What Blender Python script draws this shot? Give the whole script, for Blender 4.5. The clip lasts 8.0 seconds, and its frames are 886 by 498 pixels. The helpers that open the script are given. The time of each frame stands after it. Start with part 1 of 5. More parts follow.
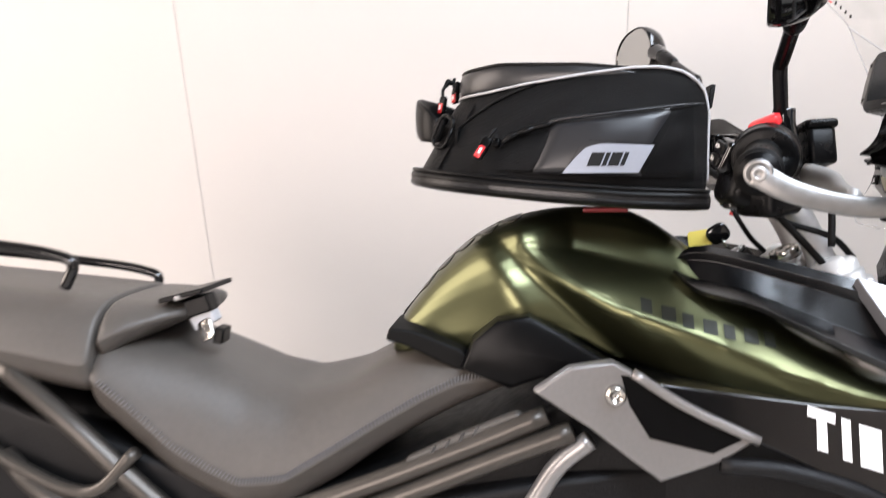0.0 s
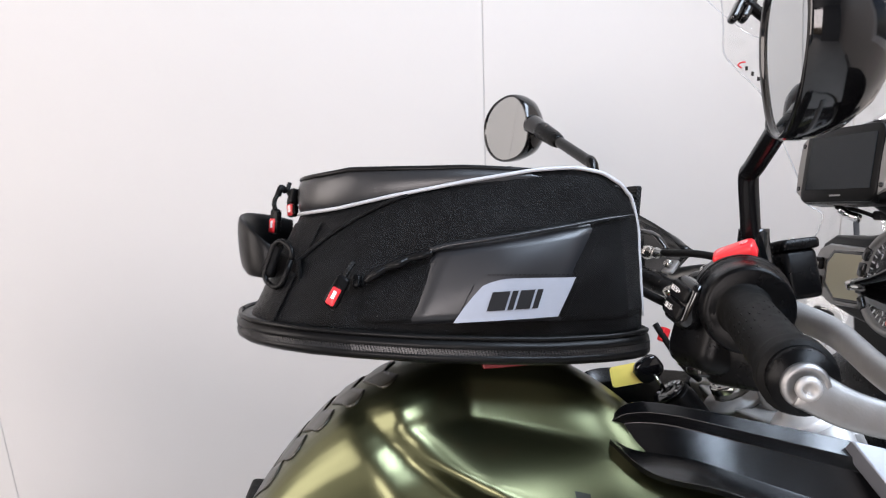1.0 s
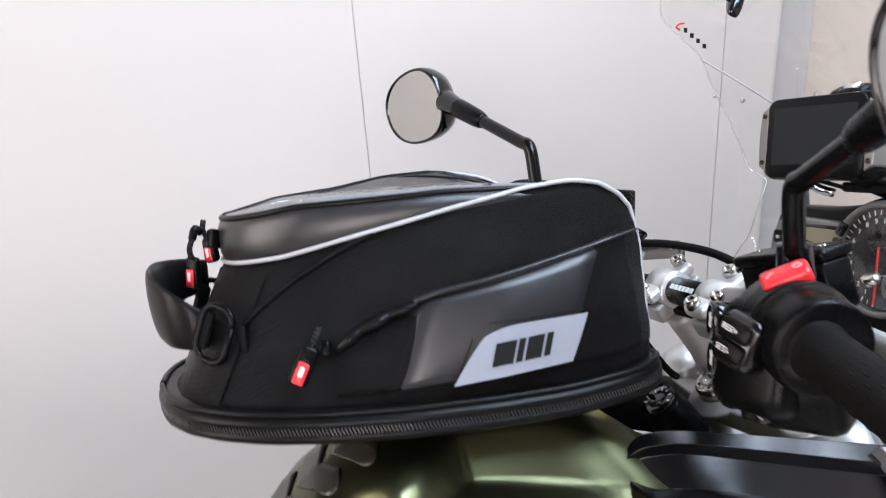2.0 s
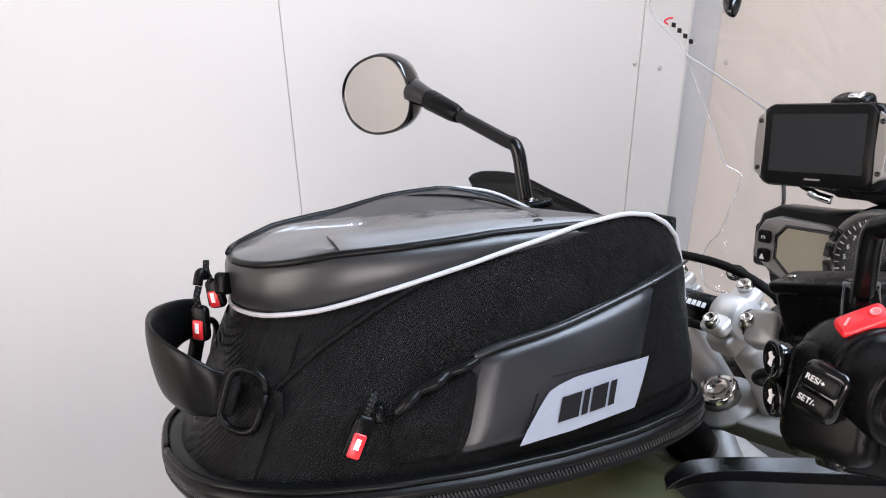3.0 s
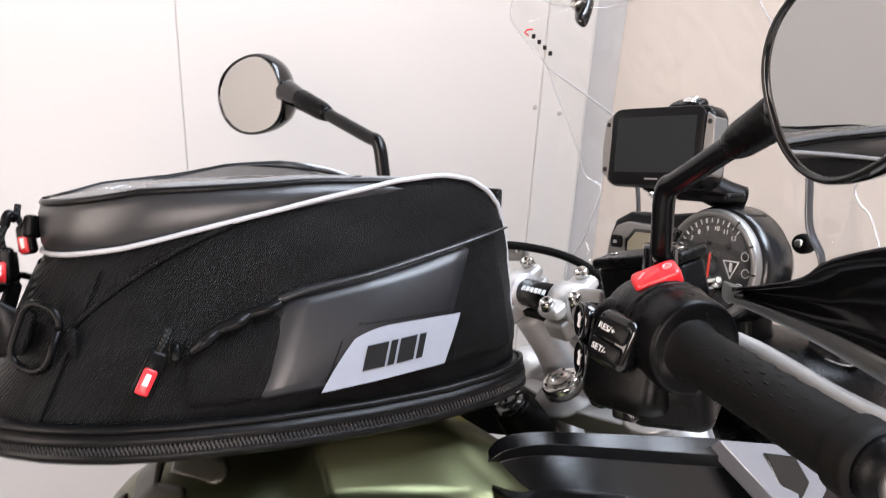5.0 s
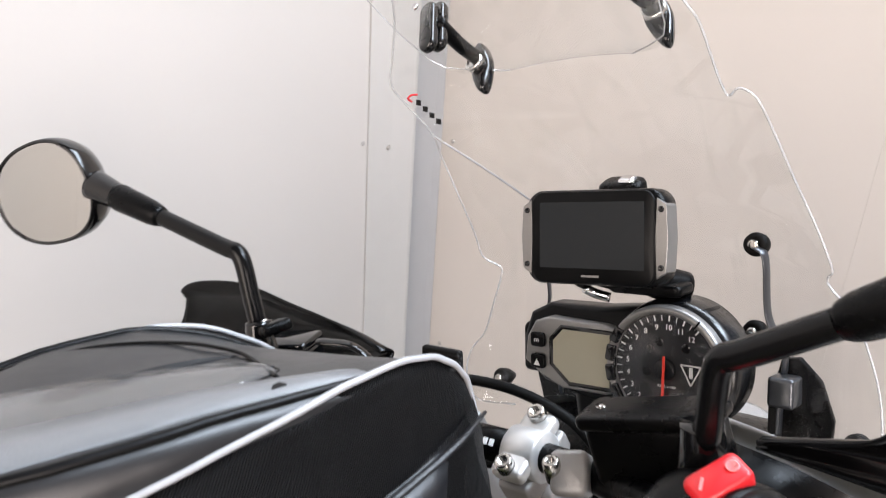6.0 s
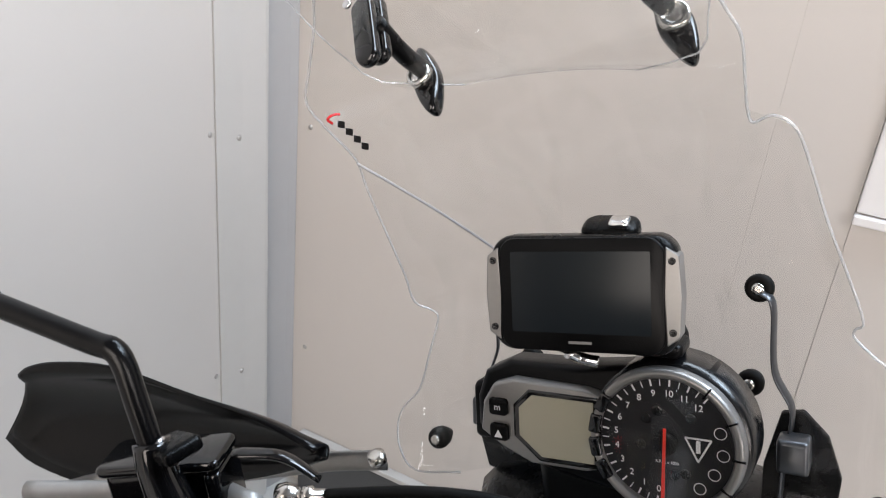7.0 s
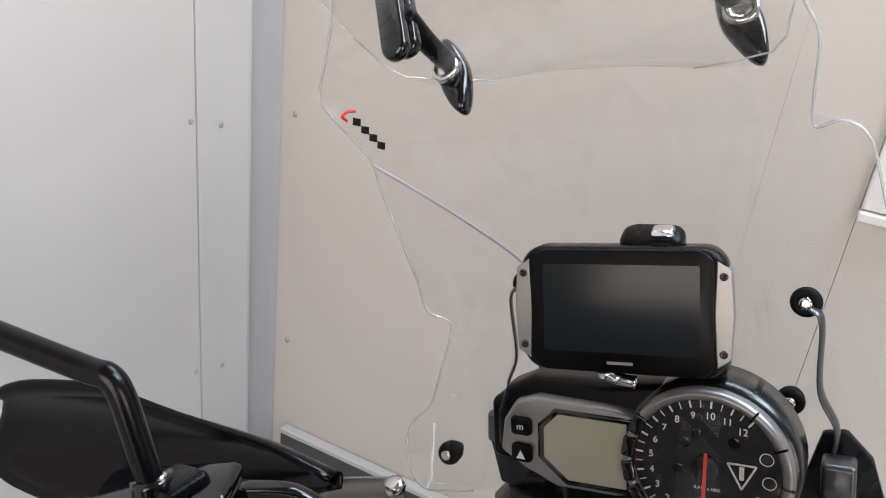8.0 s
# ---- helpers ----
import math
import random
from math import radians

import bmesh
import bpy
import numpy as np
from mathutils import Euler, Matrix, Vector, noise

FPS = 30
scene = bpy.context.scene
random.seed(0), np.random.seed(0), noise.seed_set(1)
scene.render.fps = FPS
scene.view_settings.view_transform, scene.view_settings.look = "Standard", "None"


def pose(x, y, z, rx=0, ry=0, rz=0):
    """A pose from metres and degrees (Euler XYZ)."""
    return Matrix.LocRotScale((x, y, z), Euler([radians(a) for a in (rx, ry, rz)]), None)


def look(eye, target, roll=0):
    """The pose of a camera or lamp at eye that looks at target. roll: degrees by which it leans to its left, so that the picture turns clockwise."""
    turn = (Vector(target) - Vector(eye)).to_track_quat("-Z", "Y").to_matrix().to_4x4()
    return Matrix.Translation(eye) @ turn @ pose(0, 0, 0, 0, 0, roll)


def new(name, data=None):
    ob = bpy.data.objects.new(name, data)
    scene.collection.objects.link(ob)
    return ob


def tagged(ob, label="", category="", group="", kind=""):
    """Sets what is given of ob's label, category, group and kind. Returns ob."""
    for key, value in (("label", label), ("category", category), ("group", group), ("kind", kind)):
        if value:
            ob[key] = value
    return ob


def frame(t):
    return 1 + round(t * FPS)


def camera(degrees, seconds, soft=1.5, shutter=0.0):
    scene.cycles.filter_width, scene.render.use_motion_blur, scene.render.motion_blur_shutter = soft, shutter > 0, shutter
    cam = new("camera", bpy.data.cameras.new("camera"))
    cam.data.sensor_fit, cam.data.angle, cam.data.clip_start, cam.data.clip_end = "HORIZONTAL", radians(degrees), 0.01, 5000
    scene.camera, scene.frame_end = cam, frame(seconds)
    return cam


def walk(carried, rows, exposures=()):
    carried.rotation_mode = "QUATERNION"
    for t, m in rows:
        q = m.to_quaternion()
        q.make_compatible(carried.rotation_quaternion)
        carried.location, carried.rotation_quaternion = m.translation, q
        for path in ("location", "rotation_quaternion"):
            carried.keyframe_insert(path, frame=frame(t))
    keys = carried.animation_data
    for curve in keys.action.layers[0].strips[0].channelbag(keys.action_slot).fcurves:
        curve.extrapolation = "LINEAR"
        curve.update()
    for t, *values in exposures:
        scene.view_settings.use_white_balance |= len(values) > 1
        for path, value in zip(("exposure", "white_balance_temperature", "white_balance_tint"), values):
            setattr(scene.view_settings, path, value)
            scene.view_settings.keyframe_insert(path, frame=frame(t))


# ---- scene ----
cam = camera(58.4, 8.0, soft=1.0, shutter=0.28)
PATH = [
    (0, (0.376, -1.017, 1.387), (0.177, 0.845, 0.685), -2.1),
    (0.5, (0.357, -0.804, 1.4), (0.388, 1.094, 0.772), -1.5),
    (1, (0.354, -0.698, 1.405), (0.547, 1.191, 0.778), -2.2),
    (1.5, (0.335, -0.628, 1.42), (0.705, 1.213, 0.73), -3.3),
    (2, (0.275, -0.528, 1.445), (0.844, 1.216, 0.648), -4.1),
    (2.2, (0.252, -0.469, 1.476), (0.899, 1.219, 0.621), -4.4),
    (3.3, (0.186, -0.402, 1.493), (1.041, 1.14, 0.549), -0.4),
    (3.5, (0.2, -0.425, 1.47), (1.022, 1.143, 0.54), 0.0),
    (4, (0.259, -0.497, 1.419), (1.032, 1.116, 0.523), 1.8),
    (4.2, (0.271, -0.517, 1.408), (1.046, 1.106, 0.535), 2.1),
    (5.3, (0.238, -0.432, 1.449), (1.376, 1.023, 0.683), 3.1),
    (5.5, (0.253, -0.385, 1.463), (1.47, 0.997, 0.682), 3.2),
    (6, (0.293, -0.257, 1.452), (1.7, 0.947, 0.696), 3.7),
    (6.5, (0.334, -0.152, 1.45), (1.883, 0.844, 0.67), 4.6),
    (7, (0.373, -0.079, 1.454), (2.004, 0.748, 0.644), 5.9),
    (7.5, (0.391, -0.032, 1.458), (2.048, 0.716, 0.624), 6.6),
    (8, (0.401, -0.024, 1.447), (2.052, 0.731, 0.607), 7.1),
]
walk(cam, [(t, look(eye, target, roll)) for t, eye, target, roll in PATH],
     exposures=[(0, -0.46, 7100, 20), (0.5, -0.58, 6750, 19), (1.5, -0.62, 6550, 18), (3.5, -0.51, 6650, 20), (5.5, -0.39, 7050, 21), (6.5, -0.74, 6750, 15), (8, -0.89, 6700, 15)])

# ---- light: daylight through the tall open west end and a skylight; south door and high east strip are added, unseen ----
world = bpy.data.worlds.new("world")
scene.world = world
world.use_nodes = True
wn = world.node_tree.nodes
sky = wn.new("ShaderNodeTexSky")
sky.sky_type, sky.sun_disc = "NISHITA", False
sky.sun_elevation, sky.sun_rotation = radians(40), radians(200)
wn["Background"].inputs[1].default_value = 0.12
world.node_tree.links.new(sky.outputs[0], wn["Background"].inputs[0])


def area_lamp(name, m, size_x, size_y, watts, colour):
    data = bpy.data.lights.new(name, "AREA")
    data.shape, data.size, data.size_y, data.energy, data.color = "RECTANGLE", size_x, size_y, watts, colour
    ob = new(name, data)
    ob.matrix_world = m
    return ob


# added lamp in an unseen south opening, fills the near side and back wall
area_lamp("south_fill_daylight", look((-1.9, -4.75, 2.3), (-0.2, 1.0, 0.8)), 2.0, 2.2, 270, (1.0, 0.955, 0.92))
area_lamp("side_door_daylight", look((-2.95, -0.45, 2.0), (0.6, -0.1, 1.0)), 2.0, 2.7, 180, (1.0, 0.94, 0.86))
# added cool lamp high in the east wall, unseen, brightens flank and panels
area_lamp("east_fill_daylight", look((1.86, -0.45, 3.0), (-0.2, -0.5, 1.0)), 2.2, 1.0, 190, (0.70, 0.86, 1.0))
area_lamp("skylight_daylight", look((1.2, -1.4, 3.66), (0.8, -0.7, 0.0)), 1.0, 1.2, 190, (0.66, 0.84, 1.0))

# ---- materials ----
MATS = {}


def material(name, colour, rough=0.5, metal=0.0, grain=0.0, scale=40.0, bump=0.0, bscale=300.0, stain=0.0, coat=0.0, spec=0.5, wrinkle=0.0):
    """A principled material with large blotches (stain), fine grain and fine relief, in object space."""
    if name in MATS:
        return MATS[name]
    m = bpy.data.materials.new(name)
    m.use_nodes = True
    n, l = m.node_tree.nodes, m.node_tree.links
    b = n["Principled BSDF"]
    b.inputs["Base Color"].default_value = (*colour, 1)
    b.inputs["Roughness"].default_value, b.inputs["Metallic"].default_value = rough, metal
    b.inputs["Coat Weight"].default_value = coat
    b.inputs["Coat Roughness"].default_value = 0.06
    b.inputs["Specular IOR Level"].default_value = spec
    tc = n.new("ShaderNodeTexCoord")
    if grain or stain:
        fine = n.new("ShaderNodeTexNoise")
        fine.inputs["Scale"].default_value, fine.inputs["Detail"].default_value = scale, 6
        big = n.new("ShaderNodeTexNoise")
        big.inputs["Scale"].default_value, big.inputs["Detail"].default_value = scale / 12, 3
        l.new(tc.outputs["Object"], fine.inputs["Vector"])
        l.new(tc.outputs["Object"], big.inputs["Vector"])
        amount = n.new("ShaderNodeMath")
        amount.operation = "MULTIPLY_ADD"
        amount.inputs[1].default_value, amount.inputs[2].default_value = 2 * grain, 1 - grain
        l.new(fine.outputs["Fac"], amount.inputs[0])
        second = n.new("ShaderNodeMath")
        second.operation = "MULTIPLY_ADD"
        second.inputs[1].default_value, second.inputs[2].default_value = 2 * stain, 1 - stain
        l.new(big.outputs["Fac"], second.inputs[0])
        both = n.new("ShaderNodeMath")
        both.operation = "MULTIPLY"
        l.new(amount.outputs[0], both.inputs[0])
        l.new(second.outputs[0], both.inputs[1])
        mix = n.new("ShaderNodeVectorMath")
        mix.operation = "SCALE"
        mix.inputs[0].default_value = colour
        l.new(both.outputs[0], mix.inputs["Scale"])
        l.new(mix.outputs[0], b.inputs["Base Color"])
        rr = n.new("ShaderNodeMath")
        rr.operation = "MULTIPLY"
        rr.inputs[1].default_value = rough
        l.new(both.outputs[0], rr.inputs[0])
        l.new(rr.outputs[0], b.inputs["Roughness"])
    if bump:
        tex = n.new("ShaderNodeTexNoise")
        tex.inputs["Scale"].default_value, tex.inputs["Detail"].default_value = bscale, 4
        l.new(tc.outputs["Object"], tex.inputs["Vector"])
        bp = n.new("ShaderNodeBump")
        bp.inputs["Strength"].default_value, bp.inputs["Distance"].default_value = bump, 0.002
        l.new(tex.outputs["Fac"], bp.inputs["Height"])
        l.new(bp.outputs[0], b.inputs["Normal"])
        if wrinkle:
            fold, bp2 = n.new("ShaderNodeTexNoise"), n.new("ShaderNodeBump")
            fold.inputs["Scale"].default_value, fold.inputs["Detail"].default_value, fold.inputs["Distortion"].default_value = 26, 2, 1.2
            bp2.inputs["Strength"].default_value, bp2.inputs["Distance"].default_value = wrinkle, 0.01
            l.new(tc.outputs["Object"], fold.inputs["Vector"])
            l.new(fold.outputs["Fac"], bp2.inputs["Height"])
            l.new(bp.outputs[0], bp2.inputs["Normal"])
            l.new(bp2.outputs[0], b.inputs["Normal"])
    MATS[name] = m
    return m


def woven(name, colour, rough, pitch, strength):
    """Woven cloth: two crossed waves of relief, with worn, slightly uneven dye."""
    m = material(name, colour, rough, grain=0.25, scale=90, stain=0.15, spec=0.11)
    n, l = m.node_tree.nodes, m.node_tree.links
    b, tc = n["Principled BSDF"], n.new("ShaderNodeTexCoord")
    waves = []
    for turn in (0.7, -0.7):
        mp = n.new("ShaderNodeMapping")
        mp.inputs["Rotation"].default_value = (0, turn, 0)
        l.new(tc.outputs["Object"], mp.inputs["Vector"])
        w = n.new("ShaderNodeTexWave")
        w.inputs["Scale"].default_value = pitch
        w.inputs["Distortion"].default_value = 0.4
        l.new(mp.outputs[0], w.inputs["Vector"])
        waves.append(w)
    mul = n.new("ShaderNodeMath")
    mul.operation = "MULTIPLY"
    l.new(waves[0].outputs["Fac"], mul.inputs[0])
    l.new(waves[1].outputs["Fac"], mul.inputs[1])
    bp = n.new("ShaderNodeBump")
    bp.inputs["Strength"].default_value, bp.inputs["Distance"].default_value = strength, 0.0012
    l.new(mul.outputs[0], bp.inputs["Height"])
    fold, bp2 = n.new("ShaderNodeTexNoise"), n.new("ShaderNodeBump")
    fold.inputs["Scale"].default_value, fold.inputs["Detail"].default_value, fold.inputs["Distortion"].default_value = 11, 1.5, 0.3
    bp2.inputs["Strength"].default_value, bp2.inputs["Distance"].default_value = 0.5, 0.016
    l.new(tc.outputs["Object"], fold.inputs["Vector"])
    l.new(fold.outputs["Fac"], bp2.inputs["Height"])
    l.new(bp.outputs[0], bp2.inputs["Normal"])
    l.new(bp2.outputs[0], b.inputs["Normal"])
    # relief drives the colour too: thread highlights and gap shade put into the dye
    thread, lift = n.new("ShaderNodeVectorMath"), n.new("ShaderNodeMath")
    lift.operation, thread.operation = "MULTIPLY_ADD", "SCALE"
    lift.inputs[1].default_value, lift.inputs[2].default_value = 3.2, 0.35
    l.new(mul.outputs[0], lift.inputs[0])
    l.new(b.inputs["Base Color"].links[0].from_socket, thread.inputs[0])
    l.new(lift.outputs[0], thread.inputs["Scale"])
    l.new(thread.outputs[0], b.inputs["Base Color"])
    return m


def glassy(name, colour, rough, ior=1.49, haze=0.0, smears_sheen=0.0):
    """A thin clear sheet: light goes straight through, gloss by Fresnel, a little milky haze."""
    m = bpy.data.materials.new(name)
    m.use_nodes = True
    n, l = m.node_tree.nodes, m.node_tree.links
    n.remove(n["Principled BSDF"])
    through_it, gloss, milk = n.new("ShaderNodeBsdfTransparent"), n.new("ShaderNodeBsdfGlossy"), n.new("ShaderNodeBsdfDiffuse")
    through_it.inputs["Color"].default_value = (*colour, 1)
    gloss.inputs["Roughness"].default_value = rough
    milk.inputs["Color"].default_value = (.8, .8, .8, 1)
    edge_on, first, second = n.new("ShaderNodeLayerWeight"), n.new("ShaderNodeMixShader"), n.new("ShaderNodeMixShader")
    power, scaled = n.new("ShaderNodeMath"), n.new("ShaderNodeMath")
    power.operation, scaled.operation = "POWER", "MULTIPLY_ADD"
    power.inputs[1].default_value = 4.0
    scaled.inputs[1].default_value, scaled.inputs[2].default_value = 0.7, ((ior - 1) / (ior + 1)) ** 2 * 2
    edge_on.inputs["Blend"].default_value = 0.5
    l.new(edge_on.outputs["Facing"], power.inputs[0])
    l.new(power.outputs[0], scaled.inputs[0])
    # wiping streaks, dust and painted soft reflections: haze that gathers in smeared patches
    tc, mp, blotch, rise = n.new("ShaderNodeTexCoord"), n.new("ShaderNodeMapping"), n.new("ShaderNodeTexNoise"), n.new("ShaderNodeMapRange")
    mp.inputs["Rotation"].default_value, mp.inputs["Scale"].default_value = (0.5, 0.3, 0.2), (1.0, 2.4, 1.0)
    blotch.inputs["Scale"].default_value, blotch.inputs["Detail"].default_value, blotch.inputs["Distortion"].default_value = 7, 3, 1.2
    rise.inputs["From Min"].default_value, rise.inputs["From Max"].default_value = 0.50, 0.74
    rise.inputs["To Min"].default_value, rise.inputs["To Max"].default_value = haze, haze + smears_sheen
    l.new(tc.outputs["Object"], mp.inputs["Vector"])
    l.new(mp.outputs[0], blotch.inputs["Vector"])
    l.new(blotch.outputs["Fac"], rise.inputs["Value"])
    l.new(rise.outputs[0], first.inputs[0])
    l.new(through_it.outputs[0], first.inputs[1])
    l.new(milk.outputs[0], first.inputs[2])
    l.new(scaled.outputs[0], second.inputs[0])
    l.new(first.outputs[0], second.inputs[1])
    l.new(gloss.outputs[0], second.inputs[2])
    l.new(second.outputs[0], n["Material Output"].inputs["Surface"])
    MATS[name] = m
    return m


WALL = material("wall_panel", (0.50, 0.470, 0.443), 0.6, spec=0.25, grain=0.012, scale=14, stain=0.02, bump=0.04, bscale=60)
WALL_EAST = material("wall_board", (0.55, 0.51, 0.475), 0.6, spec=0.25, grain=0.012, scale=14, stain=0.02, bump=0.04, bscale=60)
# made-up dark grey of the unseen walls, keeps reflections in black parts dim
FARWALL = material("unseen_wall_grey", (0.13, 0.125, 0.12), 0.7, grain=0.03, scale=10, stain=0.05)
CEIL = material("ceiling_paint", (0.13, 0.127, 0.125), 0.7, grain=0.02, scale=10, stain=0.03)
FLOOR = material("concrete_floor", (0.48, 0.47, 0.45), 0.6, grain=0.2, scale=25, stain=0.2, bump=0.2, bscale=80)
GREYTRIM = material("grey_trim", (0.33, 0.33, 0.34), 0.45, grain=0.05, scale=30)
PAINT = material("tank_paint", (0.108, 0.112, 0.060), 0.31, metal=0.97, grain=0.06, scale=900, stain=0.03)
PLASTIC = material("black_plastic", (0.0018, 0.0018, 0.002), 0.32, grain=0.15, scale=60, bump=0.10, bscale=900, spec=0.12)
GLOSS = material("black_gloss", (0.003, 0.003, 0.0034), 0.10, grain=0.1, scale=40, coat=0.25, spec=0.4)
ARMPAINT = material("arm_powder_coat", (0.0025, 0.0025, 0.0028), 0.2, grain=0.1, scale=60, bump=0.06, bscale=1200, spec=0.22)
RUBBER = material("rubber", (0.0034, 0.0032, 0.0030), 0.58, grain=0.25, scale=80, stain=0.2, bump=0.15, bscale=500, spec=0.11)
SEATMAT = material("seat_vinyl", (0.062, 0.055, 0.049), 0.42, grain=0.18, scale=120, stain=0.12, bump=0.25, bscale=1200)
ALU = material("brushed_aluminium", (0.62, 0.61, 0.60), 0.38, metal=0.6, grain=0.08, scale=150, stain=0.08, bump=0.05, bscale=700)
CASTALU = material("cast_aluminium", (0.36, 0.35, 0.34), 0.44, metal=0.45, grain=0.12, scale=120, stain=0.1, bump=0.12, bscale=900)
GUARDALU = material("guard_aluminium", (0.25, 0.246, 0.242), 0.42, metal=0.9, grain=0.10, scale=150, stain=0.1, bump=0.08, bscale=700)
STEEL = material("steel_bolt", (0.55, 0.53, 0.50), 0.22, metal=1.0, grain=0.15, scale=200)
CHROME = material("chrome", (0.75, 0.75, 0.76), 0.08, metal=1.0)
SILVER = material("silver_paint", (0.25, 0.24, 0.235), 0.33, metal=0.55, grain=0.08, scale=200)
MIRROR = material("mirror_glass", (0.44, 0.445, 0.44), 0.01, metal=1.0)
NYLON = woven("nylon_cloth", (0.0034, 0.0033, 0.0035), 0.36, 270, 0.8)
WEBBING = woven("webbing", (0.010, 0.010, 0.010), 0.6, 110, 0.9)
LEATHER = material("leatherette", (0.0036, 0.0035, 0.0036), 0.33, grain=0.15, scale=70, stain=0.1, bump=0.06, bscale=900, spec=0.14, wrinkle=0.06)
GREYLEATHER = material("grey_leatherette", (0.010, 0.0104, 0.012), 0.34, grain=0.08, scale=70, stain=0.04, bump=0.04, bscale=1500, spec=0.42, wrinkle=0.03)
LIDMAT = material("lid_vinyl", (0.013, 0.0129, 0.0138), 0.34, grain=0.15, scale=70, stain=0.1, bump=0.06, bscale=1500, spec=0.5, wrinkle=0.03)
BANDMAT = material("band_vinyl", (0.15, 0.15, 0.153), 0.36, grain=0.12, scale=70, stain=0.08, bump=0.15, bscale=800, spec=0.5, wrinkle=0.02)
REFLECT = material("reflective_patch", (0.21, 0.225, 0.26), 0.35, grain=0.06, scale=200, stain=0.04)
PIPING = material("silver_piping", (0.34, 0.34, 0.35), 0.35, grain=0.08, scale=150)
RED = material("red_plastic", (0.62, 0.02, 0.025), 0.30, grain=0.06, scale=90)
DARKRED = material("dark_red_webbing", (0.15, 0.009, 0.011), 0.5, grain=0.1, scale=200)
WHITE = material("white_print", (0.75, 0.75, 0.75), 0.5)
INK = material("black_print", (0.004, 0.004, 0.0045), 0.6, spec=0.2)
SKIRTING = material("dark_skirting", (0.06, 0.06, 0.062), 0.5, grain=0.1, scale=30)
YELLOW = material("yellow_label", (0.62, 0.50, 0.10), 0.5, grain=0.05, scale=60)
SCREEN = material("display_glass", (0.008, 0.0105, 0.0125), 0.14, spec=0.22)
LCD = material("lcd_panel", (0.30, 0.28, 0.21), 0.16, grain=0.03, scale=40)
DIAL = material("dial_face", (0.020, 0.020, 0.0215), 0.25, grain=0.1, scale=80)
NEEDLE = material("needle_red", (0.85, 0.05, 0.03), 0.35)
WHITEPVC = material("white_plastic", (0.74, 0.72, 0.71), 0.35, grain=0.03, scale=30, stain=0.03)
TAN = material("corner_metal", (0.48, 0.462, 0.44), 0.45, grain=0.03, scale=20, stain=0.03)
SHIELD = material("shield_plastic", (0.003, 0.003, 0.0033), 0.16, grain=0.1, scale=60, spec=0.2)
STRIP = material("corner_grey", (0.34, 0.335, 0.335), 0.5, grain=0.03, scale=20, stain=0.04)
RIVETMAT = material("rivet_metal", (0.40, 0.38, 0.36), 0.4, metal=0.6)
SATIN = material("satin_black", (0.0018, 0.0018, 0.002), 0.28, grain=0.15, scale=90, stain=0.1, bump=0.12, bscale=1500, spec=0.11)
PANELMAT = material("panel_plastic", (0.0026, 0.0028, 0.0034), 0.24, grain=0.08, scale=90, stain=0.04, bump=0.05, bscale=1400, spec=0.5)
BRONZE = material("frame_paint", (0.060, 0.053, 0.046), 0.35, metal=0.5, grain=0.1, scale=80, stain=0.1)
ENGINE = material("engine_black", (0.006, 0.006, 0.0066), 0.5, metal=0.3, grain=0.3, scale=60, stain=0.2, bump=0.3, bscale=300, spec=0.3)
SILVERBLUE = material("silver_lacquer", (0.22, 0.225, 0.245), 0.28, metal=0.6, grain=0.05, scale=400)
DARKDECAL = material("dark_decal", (0.014, 0.016, 0.010), 0.4, metal=0.3)
PINK = material("pink_print", (0.80, 0.25, 0.25), 0.4)
PAD = material("protector_resin", (0.030, 0.028, 0.021), 0.32, grain=0.15, scale=60, stain=0.2, bump=0.05, bscale=300)
ZIPMAT = material("zip_plastic", (0.014, 0.014, 0.015), 0.3)
BEZEL = material("bezel_silver", (0.22, 0.213, 0.206), 0.36, metal=0.7, grain=0.06, scale=300, stain=0.05)
STAY = material("stay_metal", (0.085, 0.089, 0.097), 0.3, metal=0.8, grain=0.1, scale=60)
LENSBODY = material("headlight_glass", (0.5, 0.5, 0.5), 0.08, metal=0.6)
THREAD = material("thread", (0.10, 0.10, 0.105), 0.6, grain=0.2, scale=300)
CLEAR = glassy("clear_acrylic", (0.975, 0.975, 0.97), 0.01, 1.40, 0.012, 0.10)
VINYL = glassy("clear_vinyl", (0.90, 0.91, 0.92), 0.16, 1.5, 0.05)
LENS = glassy("dial_lens", (0.98, 0.98, 0.98), 0.03, 1.25)
EDGE = glassy("acrylic_edge", (0.90, 0.91, 0.92), 0.12, 1.9, 0.35)

# ---- mesh helpers; the bike's own axes: x ahead, y to its left, z up, leaning on its side stand ----
BIKE = pose(0, -0.269, 0, -15, 0, 0)


def thing(name, at, label, category, m=BIKE, group=""):
    ob = new(name)
    ob.empty_display_size = 0.05
    ob.matrix_world = m @ Matrix.Translation(at)
    ob["at"] = list(at)
    return tagged(ob, label, category, group)


